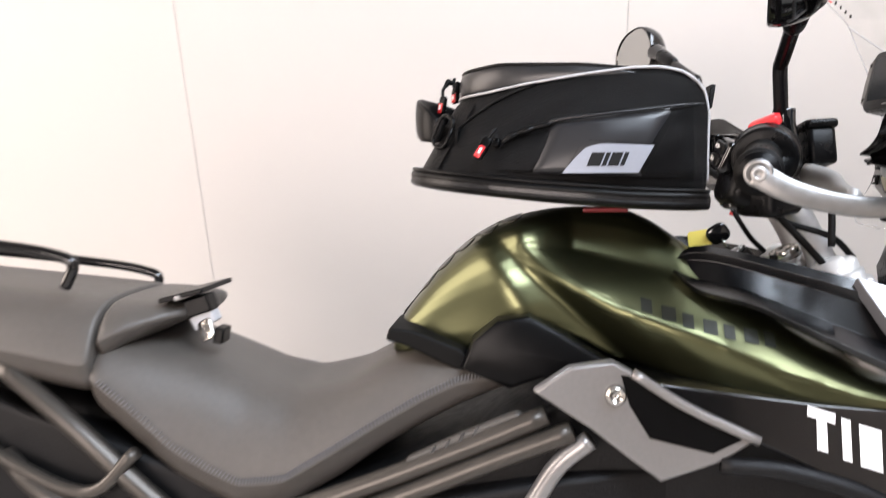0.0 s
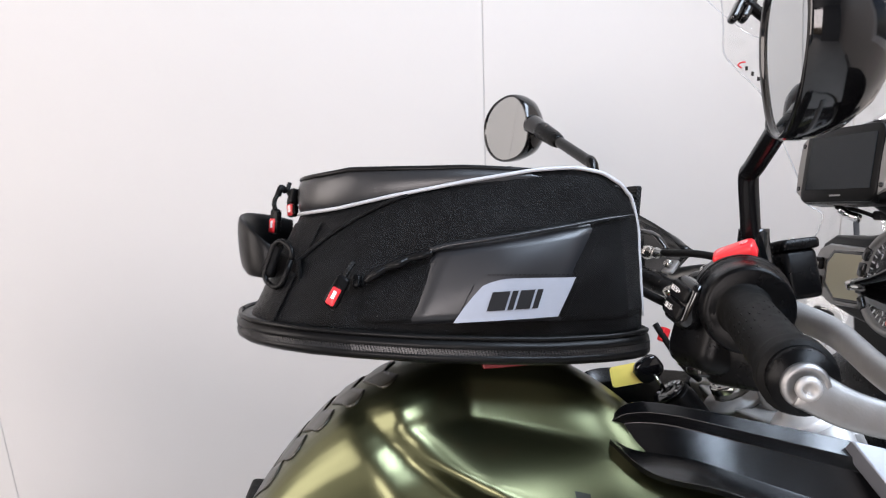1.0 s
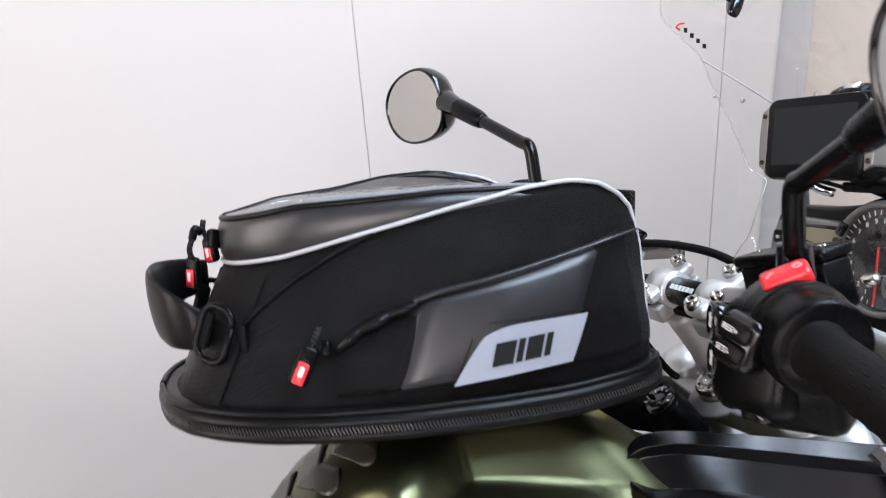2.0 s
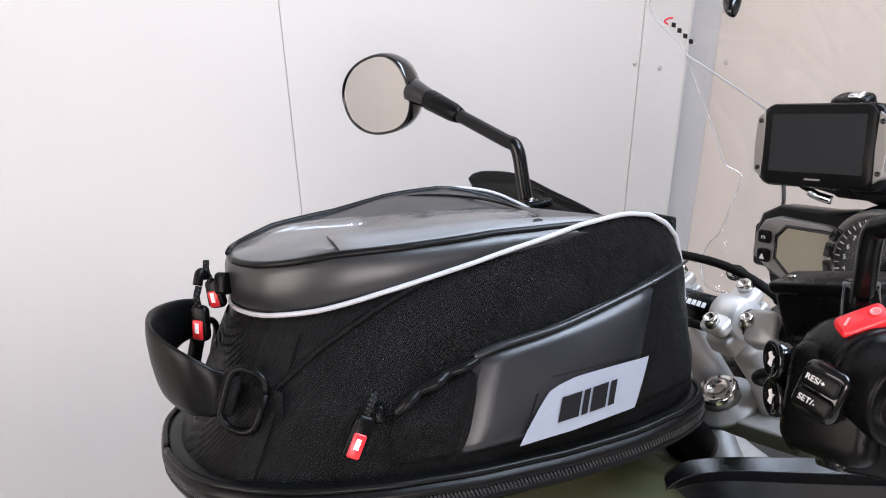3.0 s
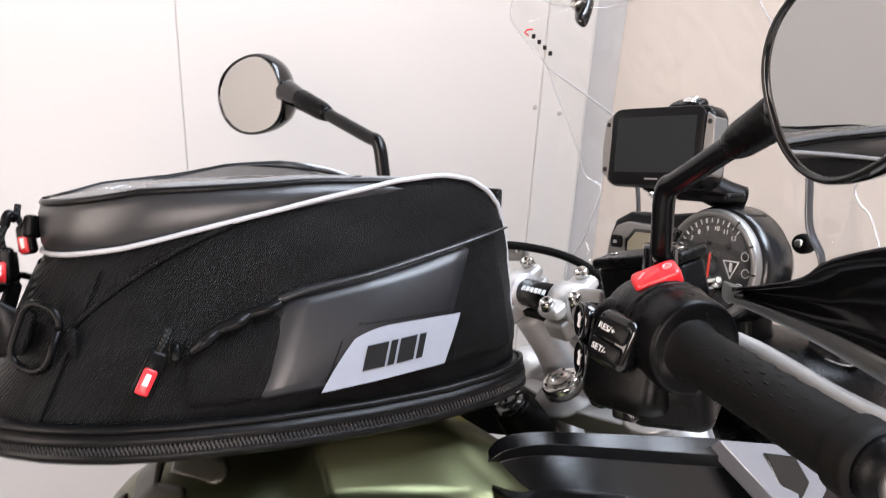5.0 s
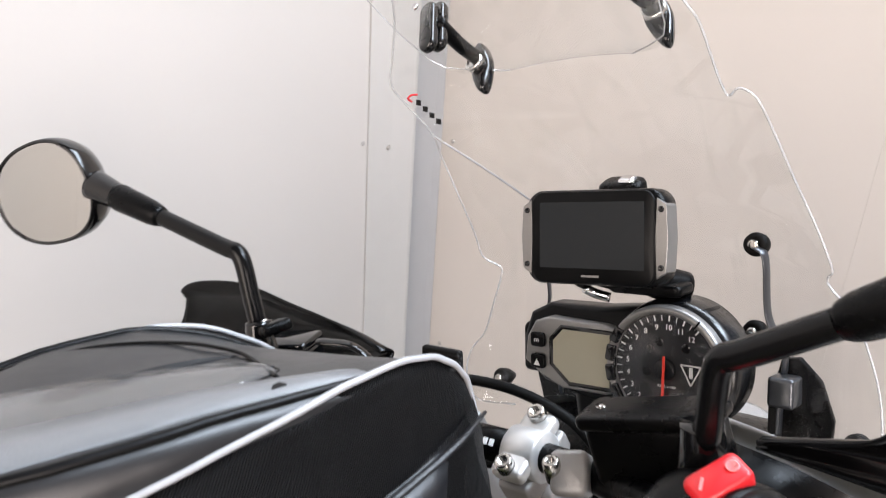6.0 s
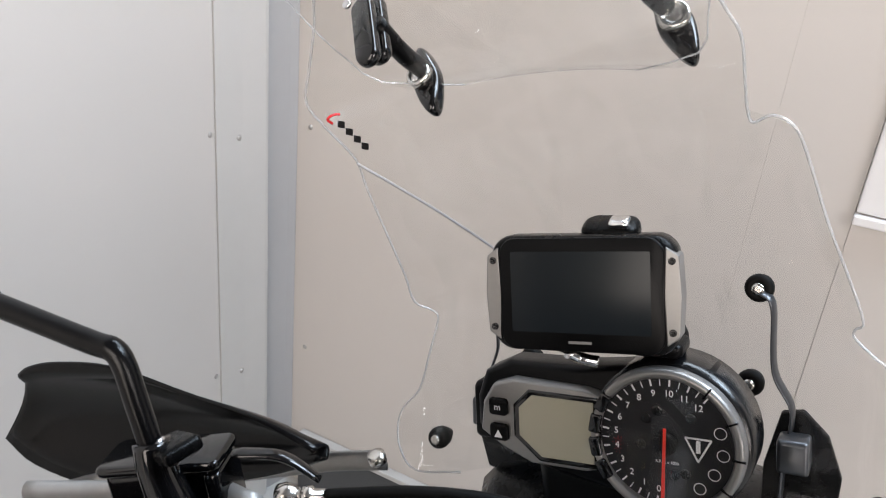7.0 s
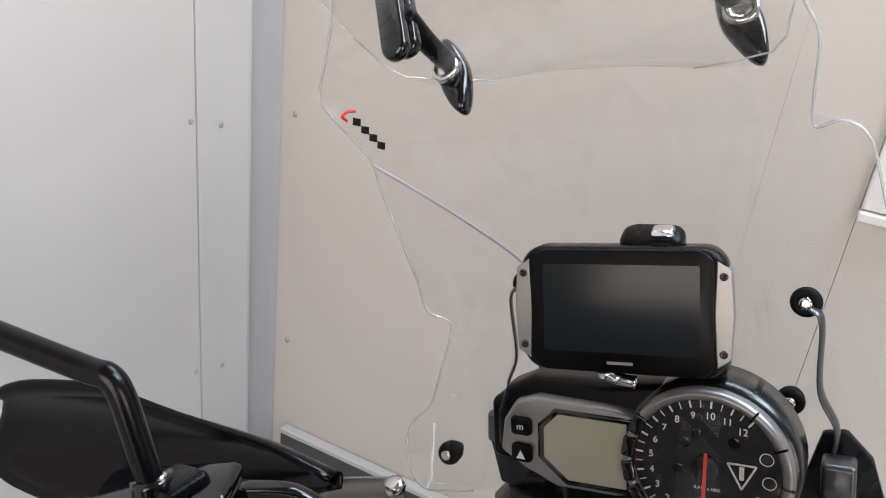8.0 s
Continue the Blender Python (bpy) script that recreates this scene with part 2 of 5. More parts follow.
def part(name, bm, mat, parent, label="", smooth=True, sub=0, bevel=0.0, solid=0.0):
    """One bmesh, in the bike's axes, as one mesh object under a thing or a part."""
    root = parent
    while root is not None and root.get("at") is None:
        root = root.parent
    bmesh.ops.translate(bm, verts=bm.verts, vec=-Vector(root["at"]))
    bmesh.ops.recalc_face_normals(bm, faces=bm.faces)
    me = bpy.data.meshes.new(name)
    bm.to_mesh(me)
    bm.free()
    me.materials.append(mat)
    if smooth:
        me.shade_smooth()
    ob = new(name, me)
    ob.parent = parent
    if solid:
        md = ob.modifiers.new("solid", "SOLIDIFY")
        md.thickness, md.offset = solid, 0
    if bevel:
        md = ob.modifiers.new("bevel", "BEVEL")
        md.width, md.segments, md.limit_method, md.angle_limit = bevel, 2, "ANGLE", radians(35)
        md.harden_normals = True
    if sub:
        md = ob.modifiers.new("sub", "SUBSURF")
        md.levels = md.render_levels = sub
    if label:
        ob["label"] = label
    return ob


def loft(rings, closed=True, caps=True, bm=None):
    bm = bm or bmesh.new()
    rows = [[bm.verts.new(p) for p in r] for r in rings]
    n = len(rows[0])
    for a, b in zip(rows, rows[1:]):
        for i in range(n if closed else n - 1):
            j = (i + 1) % n
            bm.faces.new((a[i], a[j], b[j], b[i]))
    if caps and closed:
        bm.faces.new(rows[0])
        bm.faces.new(rows[-1])
    return bm


def spline(points, steps=6):
    """A smooth line through the points (Catmull-Rom)."""
    p = [Vector(q) for q in points]
    if len(p) < 3:
        return p
    p = [2 * p[0] - p[1], *p, 2 * p[-1] - p[-2]]
    out = []
    for a, b, c, d in zip(p, p[1:], p[2:], p[3:]):
        for k in range(steps):
            t = k / steps
            out.append(0.5 * (2 * b + (c - a) * t + (2 * a - 5 * b + 4 * c - d) * t * t + (3 * b - a - 3 * c + d) * t ** 3))
    return out + [p[-2]]


def tube(points, radius, segs=10, smooth_steps=6, flat=1.0, bm=None, up=(0, 0, 1), tall=False):
    """A round (or flattened) rod along a smooth line; radius may be a list, one for each given point."""
    line = spline(points, smooth_steps) if smooth_steps else [Vector(q) for q in points]
    n = len(line)
    if isinstance(radius, (list, tuple)):
        at = np.linspace(0, len(radius) - 1, n)
        radii = [float(r) for r in np.interp(at, range(len(radius)), radius)]
    else:
        radii = [radius] * n
    rings, side = [], None
    for i, p in enumerate(line):
        d = (line[min(i + 1, n - 1)] - line[max(i - 1, 0)]).normalized()
        if tall:
            side = Vector((0, 0, 1))
        if side is None:
            side = d.cross(Vector(up))
            if side.length < 0.05:
                side = d.cross(Vector((0, 1, 0)))
        side = (side - d * side.dot(d)).normalized()
        other = side.cross(d)
        rings.append([p + radii[i] * (math.cos(a) * side + flat * math.sin(a) * other) for a in [2 * math.pi * k / segs for k in range(segs)]])
    return loft(rings, bm=bm)


def box(c, size, m=None, bm=None):
    bm = bm or bmesh.new()
    made = bmesh.ops.create_cube(bm, size=1)["verts"]
    turn = m.to_3x3().to_4x4() if m else Matrix.Identity(4)
    bmesh.ops.transform(bm, verts=made, matrix=Matrix.Translation(c) @ turn @ Matrix.Diagonal((*size, 1)))
    return bm


def axes(ahead, up=(0, 0, 1)):
    """A turn whose z points along ahead and whose y is near up."""
    z = Vector(ahead).normalized()
    x = Vector(up).cross(z).normalized()
    return Matrix((x, z.cross(x), z)).transposed().to_4x4()


def lathe(c, axis, profile, segs=32, up=(0, 0, 1), bm=None):
    """A turned shape: profile rows are (radius, height along the axis)."""
    m = Matrix.Translation(c) @ axes(axis, up)
    rings = [[m @ Vector((r * math.cos(a), r * math.sin(a), h)) for a in [2 * math.pi * k / segs for k in range(segs)]] for r, h in profile]
    return loft(rings, bm=bm)


def plate(outline, m, thick, bm=None, inset=0.0):
    """A flat plate from an outline in the plane of m; its depth goes along m's z, both ways."""
    rings = [[m @ Vector((x, y, h)) for x, y in outline] for h in (-thick / 2, thick / 2)]
    return loft(rings, bm=bm)


def rounded(w, h, r, n=6):
    """The outline of a rectangle with round corners."""
    out = []
    for cx, cy, a0 in ((w / 2 - r, h / 2 - r, 0), (-w / 2 + r, h / 2 - r, 90), (-w / 2 + r, -h / 2 + r, 180), (w / 2 - r, -h / 2 + r, 270)):
        out += [(cx + r * math.cos(radians(a0 + 90 * k / n)), cy + r * math.sin(radians(a0 + 90 * k / n))) for k in range(n + 1)]
    return out


def pillow(outline, m, thick, edge, bm=None):
    """A plate with rounded rims."""
    c = Vector((sum(p[0] for p in outline), sum(p[1] for p in outline))) / len(outline)
    rings = []
    for h, k in ((-thick / 2, edge), (-thick / 2 + edge * 0.35, edge * 0.3), (-thick / 2 + edge, 0), (thick / 2 - edge, 0), (thick / 2 - edge * 0.35, edge * 0.3), (thick / 2, edge)):
        ring = []
        for p in outline:
            d = Vector(p) - c
            q = c + d * max(0.0, 1 - k / max(d.length, 1e-6))
            ring.append(m @ Vector((q.x, q.y, h)))
        rings.append(ring)
    return loft(rings, bm=bm)


def structure(name, bm, mat, smooth=False, bevel=0.0, parent=None):
    bmesh.ops.recalc_face_normals(bm, faces=bm.faces)
    me = bpy.data.meshes.new(name)
    bm.to_mesh(me)
    bm.free()
    me.materials.append(mat)
    if smooth:
        me.shade_smooth()
    ob = new(name, me)
    if bevel:
        md = ob.modifiers.new("bevel", "BEVEL")
        md.width, md.segments, md.limit_method = bevel, 2, "ANGLE"
    if parent:
        ob.parent = parent
    else:
        tagged(ob, kind="structure")
    return ob


def look_up(table, x):
    return float(np.interp(x, [r[0] for r in table], [r[1] for r in table]))

# ---- the room ----
NORTH, EAST, SOUTH, WEST, TOP = 1.01, 1.72, -4.6, -2.8, 3.6
# unseen high opening in the east wall, made for the added lamp
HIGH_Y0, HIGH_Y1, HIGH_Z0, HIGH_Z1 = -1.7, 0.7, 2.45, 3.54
structure("floor", box((-2.6, -1.8, -0.05), (10.0, 10.4, 0.1)), FLOOR)
ceiling = bmesh.new()
for x0, x1, y0, y1 in ((-2.89, 0.7, SOUTH - 0.1, NORTH + 0.1), (1.7, 1.81, SOUTH - 0.1, NORTH + 0.1), (0.7, 1.7, SOUTH - 0.1, -2.0), (0.7, 1.7, -0.8, NORTH + 0.1)):
    box(((x0 + x1) / 2, (y0 + y1) / 2, TOP + 0.05), (x1 - x0, y1 - y0, 0.1), bm=ceiling)
structure("ceiling", ceiling, CEIL)
WIN_Y0, WIN_Y1, WIN_Z0, WIN_Z1 = -1.08, -0.110, 1.065, 2.05
wall_e = bmesh.new()
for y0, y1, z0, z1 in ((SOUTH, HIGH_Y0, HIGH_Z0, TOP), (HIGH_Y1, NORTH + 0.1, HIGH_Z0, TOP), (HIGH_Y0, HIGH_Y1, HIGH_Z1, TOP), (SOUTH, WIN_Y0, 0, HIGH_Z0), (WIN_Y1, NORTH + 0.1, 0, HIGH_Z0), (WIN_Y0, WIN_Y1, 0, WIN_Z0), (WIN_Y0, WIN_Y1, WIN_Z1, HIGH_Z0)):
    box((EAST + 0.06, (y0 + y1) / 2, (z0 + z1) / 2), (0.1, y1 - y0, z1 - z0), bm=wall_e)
wall_east = structure("wall_east", wall_e, TAN)
for y0, y1, z0, z1 in ((0.038, 0.992, 0, HIGH_Z0), (WIN_Y1, 0.0378, 0, HIGH_Z0), (WIN_Y0, WIN_Y1 - .0008, 0, WIN_Z0), (WIN_Y0, WIN_Y1 - .0008, WIN_Z1, HIGH_Z0), (SOUTH, WIN_Y0 - .0008, 0, HIGH_Z0)):
    structure("panel", box((EAST + 0.006, (y0 + y1) / 2, (z0 + z1) / 2), (0.012, y1 - y0, z1 - z0)), WALL_EAST, bevel=0.0003, parent=wall_east)
# window in the east wall: frame, sash, hinge, panes
window = structure("window_1", box((EAST - .004, (WIN_Y0 + WIN_Y1) / 2, WIN_Z0 - .009), (.03, WIN_Y1 - WIN_Y0, .016)), WHITEPVC, bevel=.003)
tagged(window, "white plastic window in the board wall", "window")


def frame_bars(name, y0, y1, z0, z1, w, x, d, parent):
    for c, s in (((x, y0 + w / 2, (z0 + z1) / 2), (d, w, z1 - z0)), ((x, y1 - w / 2, (z0 + z1) / 2), (d, w, z1 - z0)),
                 ((x, (y0 + y1) / 2, z0 + w / 2), (d, y1 - y0 - 2 * w, w)), ((x, (y0 + y1) / 2, z1 - w / 2), (d, y1 - y0 - 2 * w, w))):
        structure(name, box(c, s), WHITEPVC, bevel=.004, parent=parent)


frame_bars("window_frame", WIN_Y0 + .001, WIN_Y1 - .001, WIN_Z0 + .001, WIN_Z1 - .001, .045, EAST + .02, .06, window)
frame_bars("sash", WIN_Y0 + .045, WIN_Y1 - .045, WIN_Z0 + .045, WIN_Z1 - .045, .05, EAST + .028, .05, window)
structure("hinge", box((EAST - .008, WIN_Y1 - .05, WIN_Z0 + .10), (.014, .014, .05)), GREYTRIM, bevel=.003, parent=window)
structure("pane", box((EAST + .03, (WIN_Y0 + WIN_Y1) / 2, (WIN_Z0 + WIN_Z1) / 2), (.006, WIN_Y1 - WIN_Y0 - .19, WIN_Z1 - WIN_Z0 - .19)), CLEAR, parent=window).visible_shadow = False
# unseen south wall, with an opening made for the added lamp
wall_s = bmesh.new()
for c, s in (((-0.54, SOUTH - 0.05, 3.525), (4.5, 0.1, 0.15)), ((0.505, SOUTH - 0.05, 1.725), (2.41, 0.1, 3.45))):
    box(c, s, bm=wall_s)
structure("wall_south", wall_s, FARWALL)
wall_w = bmesh.new()
for c, s in (((WEST - 0.05, (SOUTH - 1.85) / 2, TOP / 2), (0.1, -1.85 - SOUTH, TOP)), ((WEST - 0.05, 0.90, TOP / 2), (0.1, 0.24, TOP)), ((WEST - 0.05, -0.535, 3.52), (0.1, 2.63, 0.16))):
    box(c, s, bm=wall_w)
structure("wall_west", wall_w, FARWALL)
# the north wall is a row of tall sheets with open joints
wall_n = structure("wall_north", box((-0.54, NORTH + 0.062, TOP / 2), (4.5, 0.12, TOP)), STRIP)
JOINTS = (-2.8, -1.69, -0.505, 0.630, 1.49)
for a, b in zip(JOINTS, JOINTS[1:]):
    structure("panel", box(((a + b) / 2, NORTH + 0.009, TOP / 2), (b - a - 0.0016, 0.018, TOP)), WALL, bevel=0.001, parent=wall_n)
corner = loft([[(1.490, NORTH + .018, z), (1.490, NORTH - .003, z), (1.560, NORTH - .006, z), (1.625, NORTH - .012, z), (1.634, NORTH - .010, z), (1.634, NORTH + .018, z)] for z in (0, TOP)])
structure("corner_profile", corner, TAN, parent=wall_n)
structure("corner_strip", loft([[(1.635, NORTH + .018, z), (1.637, NORTH + .002, z), (1.700, NORTH - .012, z), (1.719, NORTH - .020, z), (1.719, NORTH + .018, z)] for z in (0, TOP)]), STRIP, parent=wall_n)
for z in (.415, .97, 1.52, 2.1):
    for x, y in ((1.476, NORTH), (1.551, NORTH - .006)):
        structure("rivet", lathe((x, y, z + (.02 if x < 1.5 else 0)), (0, -1, 0), ((.006, -.001), (.0058, .001), (.004, .0025), (.001, .003)), 12), RIVETMAT, smooth=True, parent=wall_n)
    structure("rivet", lathe((EAST, .955, z), (-1, 0, 0), ((.006, -.001), (.0058, .001), (.004, .0025), (.001, .003)), 12), RIVETMAT, smooth=True, parent=wall_east)
structure("baseboard", box((EAST - .012, -0.675, .08), (.022, 3.25, .16)), SKIRTING, bevel=.003)
structure("trim", box((EAST - .014, -0.675, .168), (.026, 3.25, .014)), TAN, bevel=.003)

# ---- the motorcycle ----
bike = thing("motorcycle", (0.2, 0, 0), "adventure motorcycle with satin olive tank, on its side stand", "motorcycle")


# tank: crown line, lower edge and a flank with a ridge, a hollow and a swept shoulder
CROWN = ((.206, .938), (.232, .974), (.27, 1.020), (.315, 1.059), (.36, 1.082), (.41, 1.094), (.46, 1.097), (.52, 1.090), (.575, 1.058), (.64, 1.002), (.70, .960), (.76, .926), (.795, .908))
SILL = ((.206, .908), (.25, .912), (.32, .918), (.36, .944), (.40, .956), (.45, .938), (.495, .915), (.575, .898), (.64, .890), (.76, .881), (.785, .884), (.795, .895))
ROUND = ((0, 0), (.015, .29), (.04, .44), (.08, .57), (.14, .68), (.22, .775), (.32, .855), (.45, .92), (.6, .97), (.8, 1), (.93, .985), (1, .94))


smooth_table = lambda t: [tuple(p) for p in spline([(*q, 0) for q in t], 8)]
CROWN, SILL = [(p[0], p[1]) for p in smooth_table(CROWN)], [(p[0], p[1]) for p in smooth_table(SILL)]


def flank_line(x, z):
    """Half width: a rear facet up to a ridge, a hollow that faces forward, then a swelling shoulder."""
    d = 1.06 - z
    ridge, edge = .320 + .65 * d, .345 + 1.1 * d
    edge = max(edge, ridge + .02)
    knots = ((.20, .048), (.222, .068), (ridge - .012, .1155), (ridge, .1185), (ridge + .006, .1185), (edge - .006, .1085), (edge, .1088), (edge + .041, .1405), (edge + .048, .1440), (edge + .090, .1610), (edge + .15, .178), (edge + .22, .187), (edge + .30, .190), (edge + .5, .19))
    return look_up(knots, x)


def flank(x, z):
    return sum(flank_line(x + k * .0018, z) for k in range(-3, 4)) / 7


CREASE_Y = ((.36, .045), (.42, .054), (.496, .068), (.58, .099), (.66, .122), (.80, .135))
CREASE_Z = ((.36, 1.058), (.42, 1.047), (.496, 1.031), (.58, 1.012), (.66, .972), (.76, .918), (.80, .900))


CREASE_Y, CREASE_Z = [(p[0], p[1]) for p in smooth_table(CREASE_Y)], [(p[0], p[1]) for p in smooth_table(CREASE_Z)]


def shoulder(x, z, top, low):
    """Half width of the front of the tank: a humped deck down to a crease, then a broad shoulder that turns under."""
    cy, cz = look_up(CREASE_Y, x), min(look_up(CREASE_Z, x), top - .006)
    h = top - cz
    if z >= cz:
        return look_up(((0, 0), (.03 * h, .25 * cy), (.12 * h, .46 * cy), (.32 * h, .66 * cy), (.60 * h, .80 * cy), (h, cy)), top - z)
    t = min(1.0, (cz - z) / max(.02, cz - low - .006))
    return cy + (.190 - cy) * math.sin(math.pi / 2 * (.05 + .95 * t)) ** .75 - (.190 - cy) * math.sin(math.pi / 2 * .05) ** .75 * (1 - t)


def tank_point(x, v, side=-1, out=0.0):
    top, low = look_up(CROWN, x), look_up(SILL, x)
    z = top + (low - top) * v
    a = flank(x, z)
    b = shoulder(x, z, top, low)
    k = .0035
    new_y = max(0.0, -k * math.log(math.exp(-a / k) + math.exp(-b / k)) + (k * .69 if abs(a - b) < .001 else 0)) * (1 if v > 0 else 0)
    share = min(1.0, max(0.0, (x - .37) / .07))
    y = a * look_up(ROUND, v) * (1 - share) + new_y * share
    return Vector((x, side * (y + out * min(1, v * 6)), z + out * (1 - min(1, v * 1.5))))


stations = [.206 + (.795 - .206) * (k / 96) for k in range(97)]
shares = [0, .004, .008, .014, .02, .03, .04, .05, .065, .08, .1, .12, .14, .165, .19, .215, .24, .265, .29, .315, .34, .365, .39, .415, .44, .47, .50, .53, .56, .60, .64, .68, .72, .76, .80, .84, .87, .90, .93, .95, .97, 1.0]
rings = []
for x in stations:
    right = [tank_point(x, v) for v in shares]
    low = look_up(SILL, x)
    right.append(Vector((x, right[-1].y * .8, low - .004)))
    rings.append([*right, *[Vector((p.x, -p.y, p.z)) for p in reversed(right[1:])]])
tank = part("tank", loft(rings), PAINT, bike, "satin metallic olive green fuel tank")
# worn brand letters on the flank, as plain dark bars on a slight arc
for side in (-1, 1):
    for k in range(7):
        x = .522 + .0228 * k
        zc = .987 - .26 * (x - .522) - .004 * math.sin(math.pi * k / 6)
        rows = []
        for i in range(5):
            row = []
            for j in range(4):
                xx, zz = x - .0065 + (.0160 if k % 2 else .0125) * j / 3 - .001 * i / 4, zc + .0070 - .014 * i / 4 - .001 * j
                top, low = look_up(CROWN, xx), look_up(SILL, xx)
                row.append(tank_point(xx, (top - zz) / (top - low), side) + Vector((0, side * .0006, .0012)))
            rows.append(row)
        part("letter_bar", loft(rows, closed=False), DARKDECAL, tank)
# rubber-like protector pads up the back of the tank
for k, (x, w) in enumerate(((.228, .030), (.252, .036), (.280, .040), (.310, .044), (.342, .046))):
    bm = bmesh.new()
    rows = []
    for i in range(7):
        xx = x + .022 * i / 6
        row = []
        for j in range(-8, 9):
            a = j / 8
            wx = xx + .012 * abs(a)
            ww = w * a * (1.12 - .42 * abs(i / 3 - 1) ** 2.5)
            top = look_up(CROWN, wx)
            target, v = abs(ww), 0.0
            while v < .5 and flank(wx, top + (look_up(SILL, wx) - top) * v) * look_up(ROUND, v) < target:
                v += .002
            p = tank_point(wx, v)
            row.append(bm.verts.new((p.x - .0004, ww, p.z + .0006)))
        rows.append(row)
    for a, b in zip(rows, rows[1:]):
        for i in range(16):
            bm.faces.new((a[i], a[i + 1], b[i + 1], b[i]))
    part("protector_pad", bm, PAD, tank, "brownish clear tank protector pad" if k == 0 else "", solid=.0015)
part("bag_mount", lathe((.475, .004, 1.090), (0, 0, 1), ((.060, -.030), (.088, -.012), (.094, -.004), (.094, .015), (.088, .019), (.02, .021)), 48), PLASTIC, bike)
part("red_strap", box((.480, -.068, 1.0955), (.056, .008, .006)), DARKRED, bike, bevel=.002)

# seats
SEAT = [(-.178, .138, .930, .888, .855), (-.165, .146, .936, .882, .838), (-.12, .149, .924, .848, .80), (-.067, .150, .908, .800, .755), (-.02, .150, .890, .773, .73), (.02, .150, .874, .754, .712), (.079, .148, .861, .760, .718), (.15, .141, .877, .803, .76),
        (.20, .133, .904, .833, .795), (.25, .128, .921, .862, .825), (.30, .126, .920, .886, .852), (.345, .124, .903, .893, .872), (.358, .118, .895, .885, .876)]
PILLION = [(-.64, .06, 1.03, 1.0, .97), (-.60, .11, 1.03, .985, .95), (-0.5, .135, 1.015, .955, .915), (-0.35, .145, 1.0, .935, .895), (-0.24, .147, .990, .915, .872), (-0.185, .146, .985, .905, .862), (-.172, .142, .982, .91, .868)]
NOSE = [(-.172, .138, .981, .93, .900), (-.14, .128, .980, .945, .925), (-.10, .105, .978, .958, .945), (-.066, .075, .974, .963, .955)]


def seat_half(w, crown, seam, low):
    return [(0, crown), (w * .35, crown - .001), (w * .62, crown - .05 * (crown - seam)), (w * .82, crown - .28 * (crown - seam)), (w * .94, crown - .66 * (crown - seam)), (w, seam + .002), (w * 1.006, seam - .002), (w * .985, seam - .006), (w * .955, (seam + low) / 2), (w * .90, low), (w * .4, low - .006)]


def seat_mesh(rows):
    fine = []
    for a, b in zip(rows, rows[1:]):
        fine += [[a[i] + (b[i] - a[i]) * k / 3 for i in range(5)] for k in range(3)]
    fine.append(list(rows[-1]))
    out = []
    for x, w, crown, seam, low in fine:
        half = seat_half(w, crown, seam, low)
        out.append([(x, -y, z) for y, z in half] + [(x, y, z) for y, z in reversed(half[1:])])
    return loft(out)


rider = part("rider_seat", seat_mesh(SEAT), SEATMAT, bike, "dark grey vinyl rider seat with stitched seams", sub=1)
pillion = part("pillion_seat", seat_mesh(PILLION), SEATMAT, bike, sub=1)
part("seat_nose", seat_mesh(NOSE), SEATMAT, pillion, sub=1)
bm = bmesh.new()
xs = np.linspace(-.16, .335, 120)
for k, x in enumerate(xs):
    w, seam = look_up([(r[0], r[1]) for r in SEAT], x), look_up([(r[0], r[3]) for r in SEAT], x)
    slope = (look_up([(r[0], r[3]) for r in SEAT], x + .01) - seam) / .01
    for s in (-1, 1):
        box((x, s * (w * 1.0 + .0006), seam + .0055), (.0016, .002, .008), pose(0, 0, 0, 0, -math.degrees(math.atan(slope)) + 12, 0), bm=bm)
tagged(part("stitching", bm, THREAD, rider, "grey ribbed stitching", smooth=False), kind="stuff")
bracket = part("seat_bracket", box((-.070, -.040, .986), (.062, .11, .007), pose(0, 0, 0, 0, -14, 0)), PLASTIC, bike, "black plastic seat bracket", bevel=.002)
part("bracket_lip", tube([(-.076, -.097, .9825), (-.042, -.060, .9925)], .0035, segs=8), CASTALU, bracket)
part("bracket_face", box((-.057, -.058, .969), (.036, .030, .024), pose(0, 0, 0, 0, -18, 0)), PLASTIC, bracket, bevel=.003)
part("bracket_web", box((-.052, -.055, .950), (.034, .026, .020), pose(0, 0, 0, 0, -25, 0)), GREYTRIM, bracket, bevel=.003)
part("hook", pillow(rounded(.020, .030, .005), Matrix.Translation((-.046, -.070, .937)) @ axes((-.2, -.95, .25)) @ pose(0, 0, 0, 0, 0, 25), .005, .002), STEEL, bracket, "bare steel hook")
part("bracket_foot", box((-.030, -.055, .928), (.014, .03, .022), pose(0, 0, 0, 0, 10, 0)), PLASTIC, bracket, bevel=.003)
for s in (-1, 1):
    dz = 0 if s < 0 else -.05
    part("grab_rail", tube([(-.215, s * .115, 1.000 + dz), (-.200, s * .12, 1.030 + dz), (-.225, s * .12, 1.043 + dz), (-.30, s * .12, 1.055 + dz), (-.5, s * .12, 1.075 + dz), (-.62, s * .10, 1.08 + dz)], .0075, segs=12), GLOSS, bike)
part("rear_rack", box((-.56, 0, 1.078), (.16, .22, .012)), PLASTIC, bike, bevel=.004)
part("tail", loft([[(x, -w, z), (x, w, z), (x, w * .7, z - h), (x, -w * .7, z - h)] for x, w, z, h in ((-.12, .12, .85, .12), (-.3, .13, .89, .12), (-.55, .11, .95, .10), (-.75, .06, 1.0, .05))]), PLASTIC, bike, sub=1)

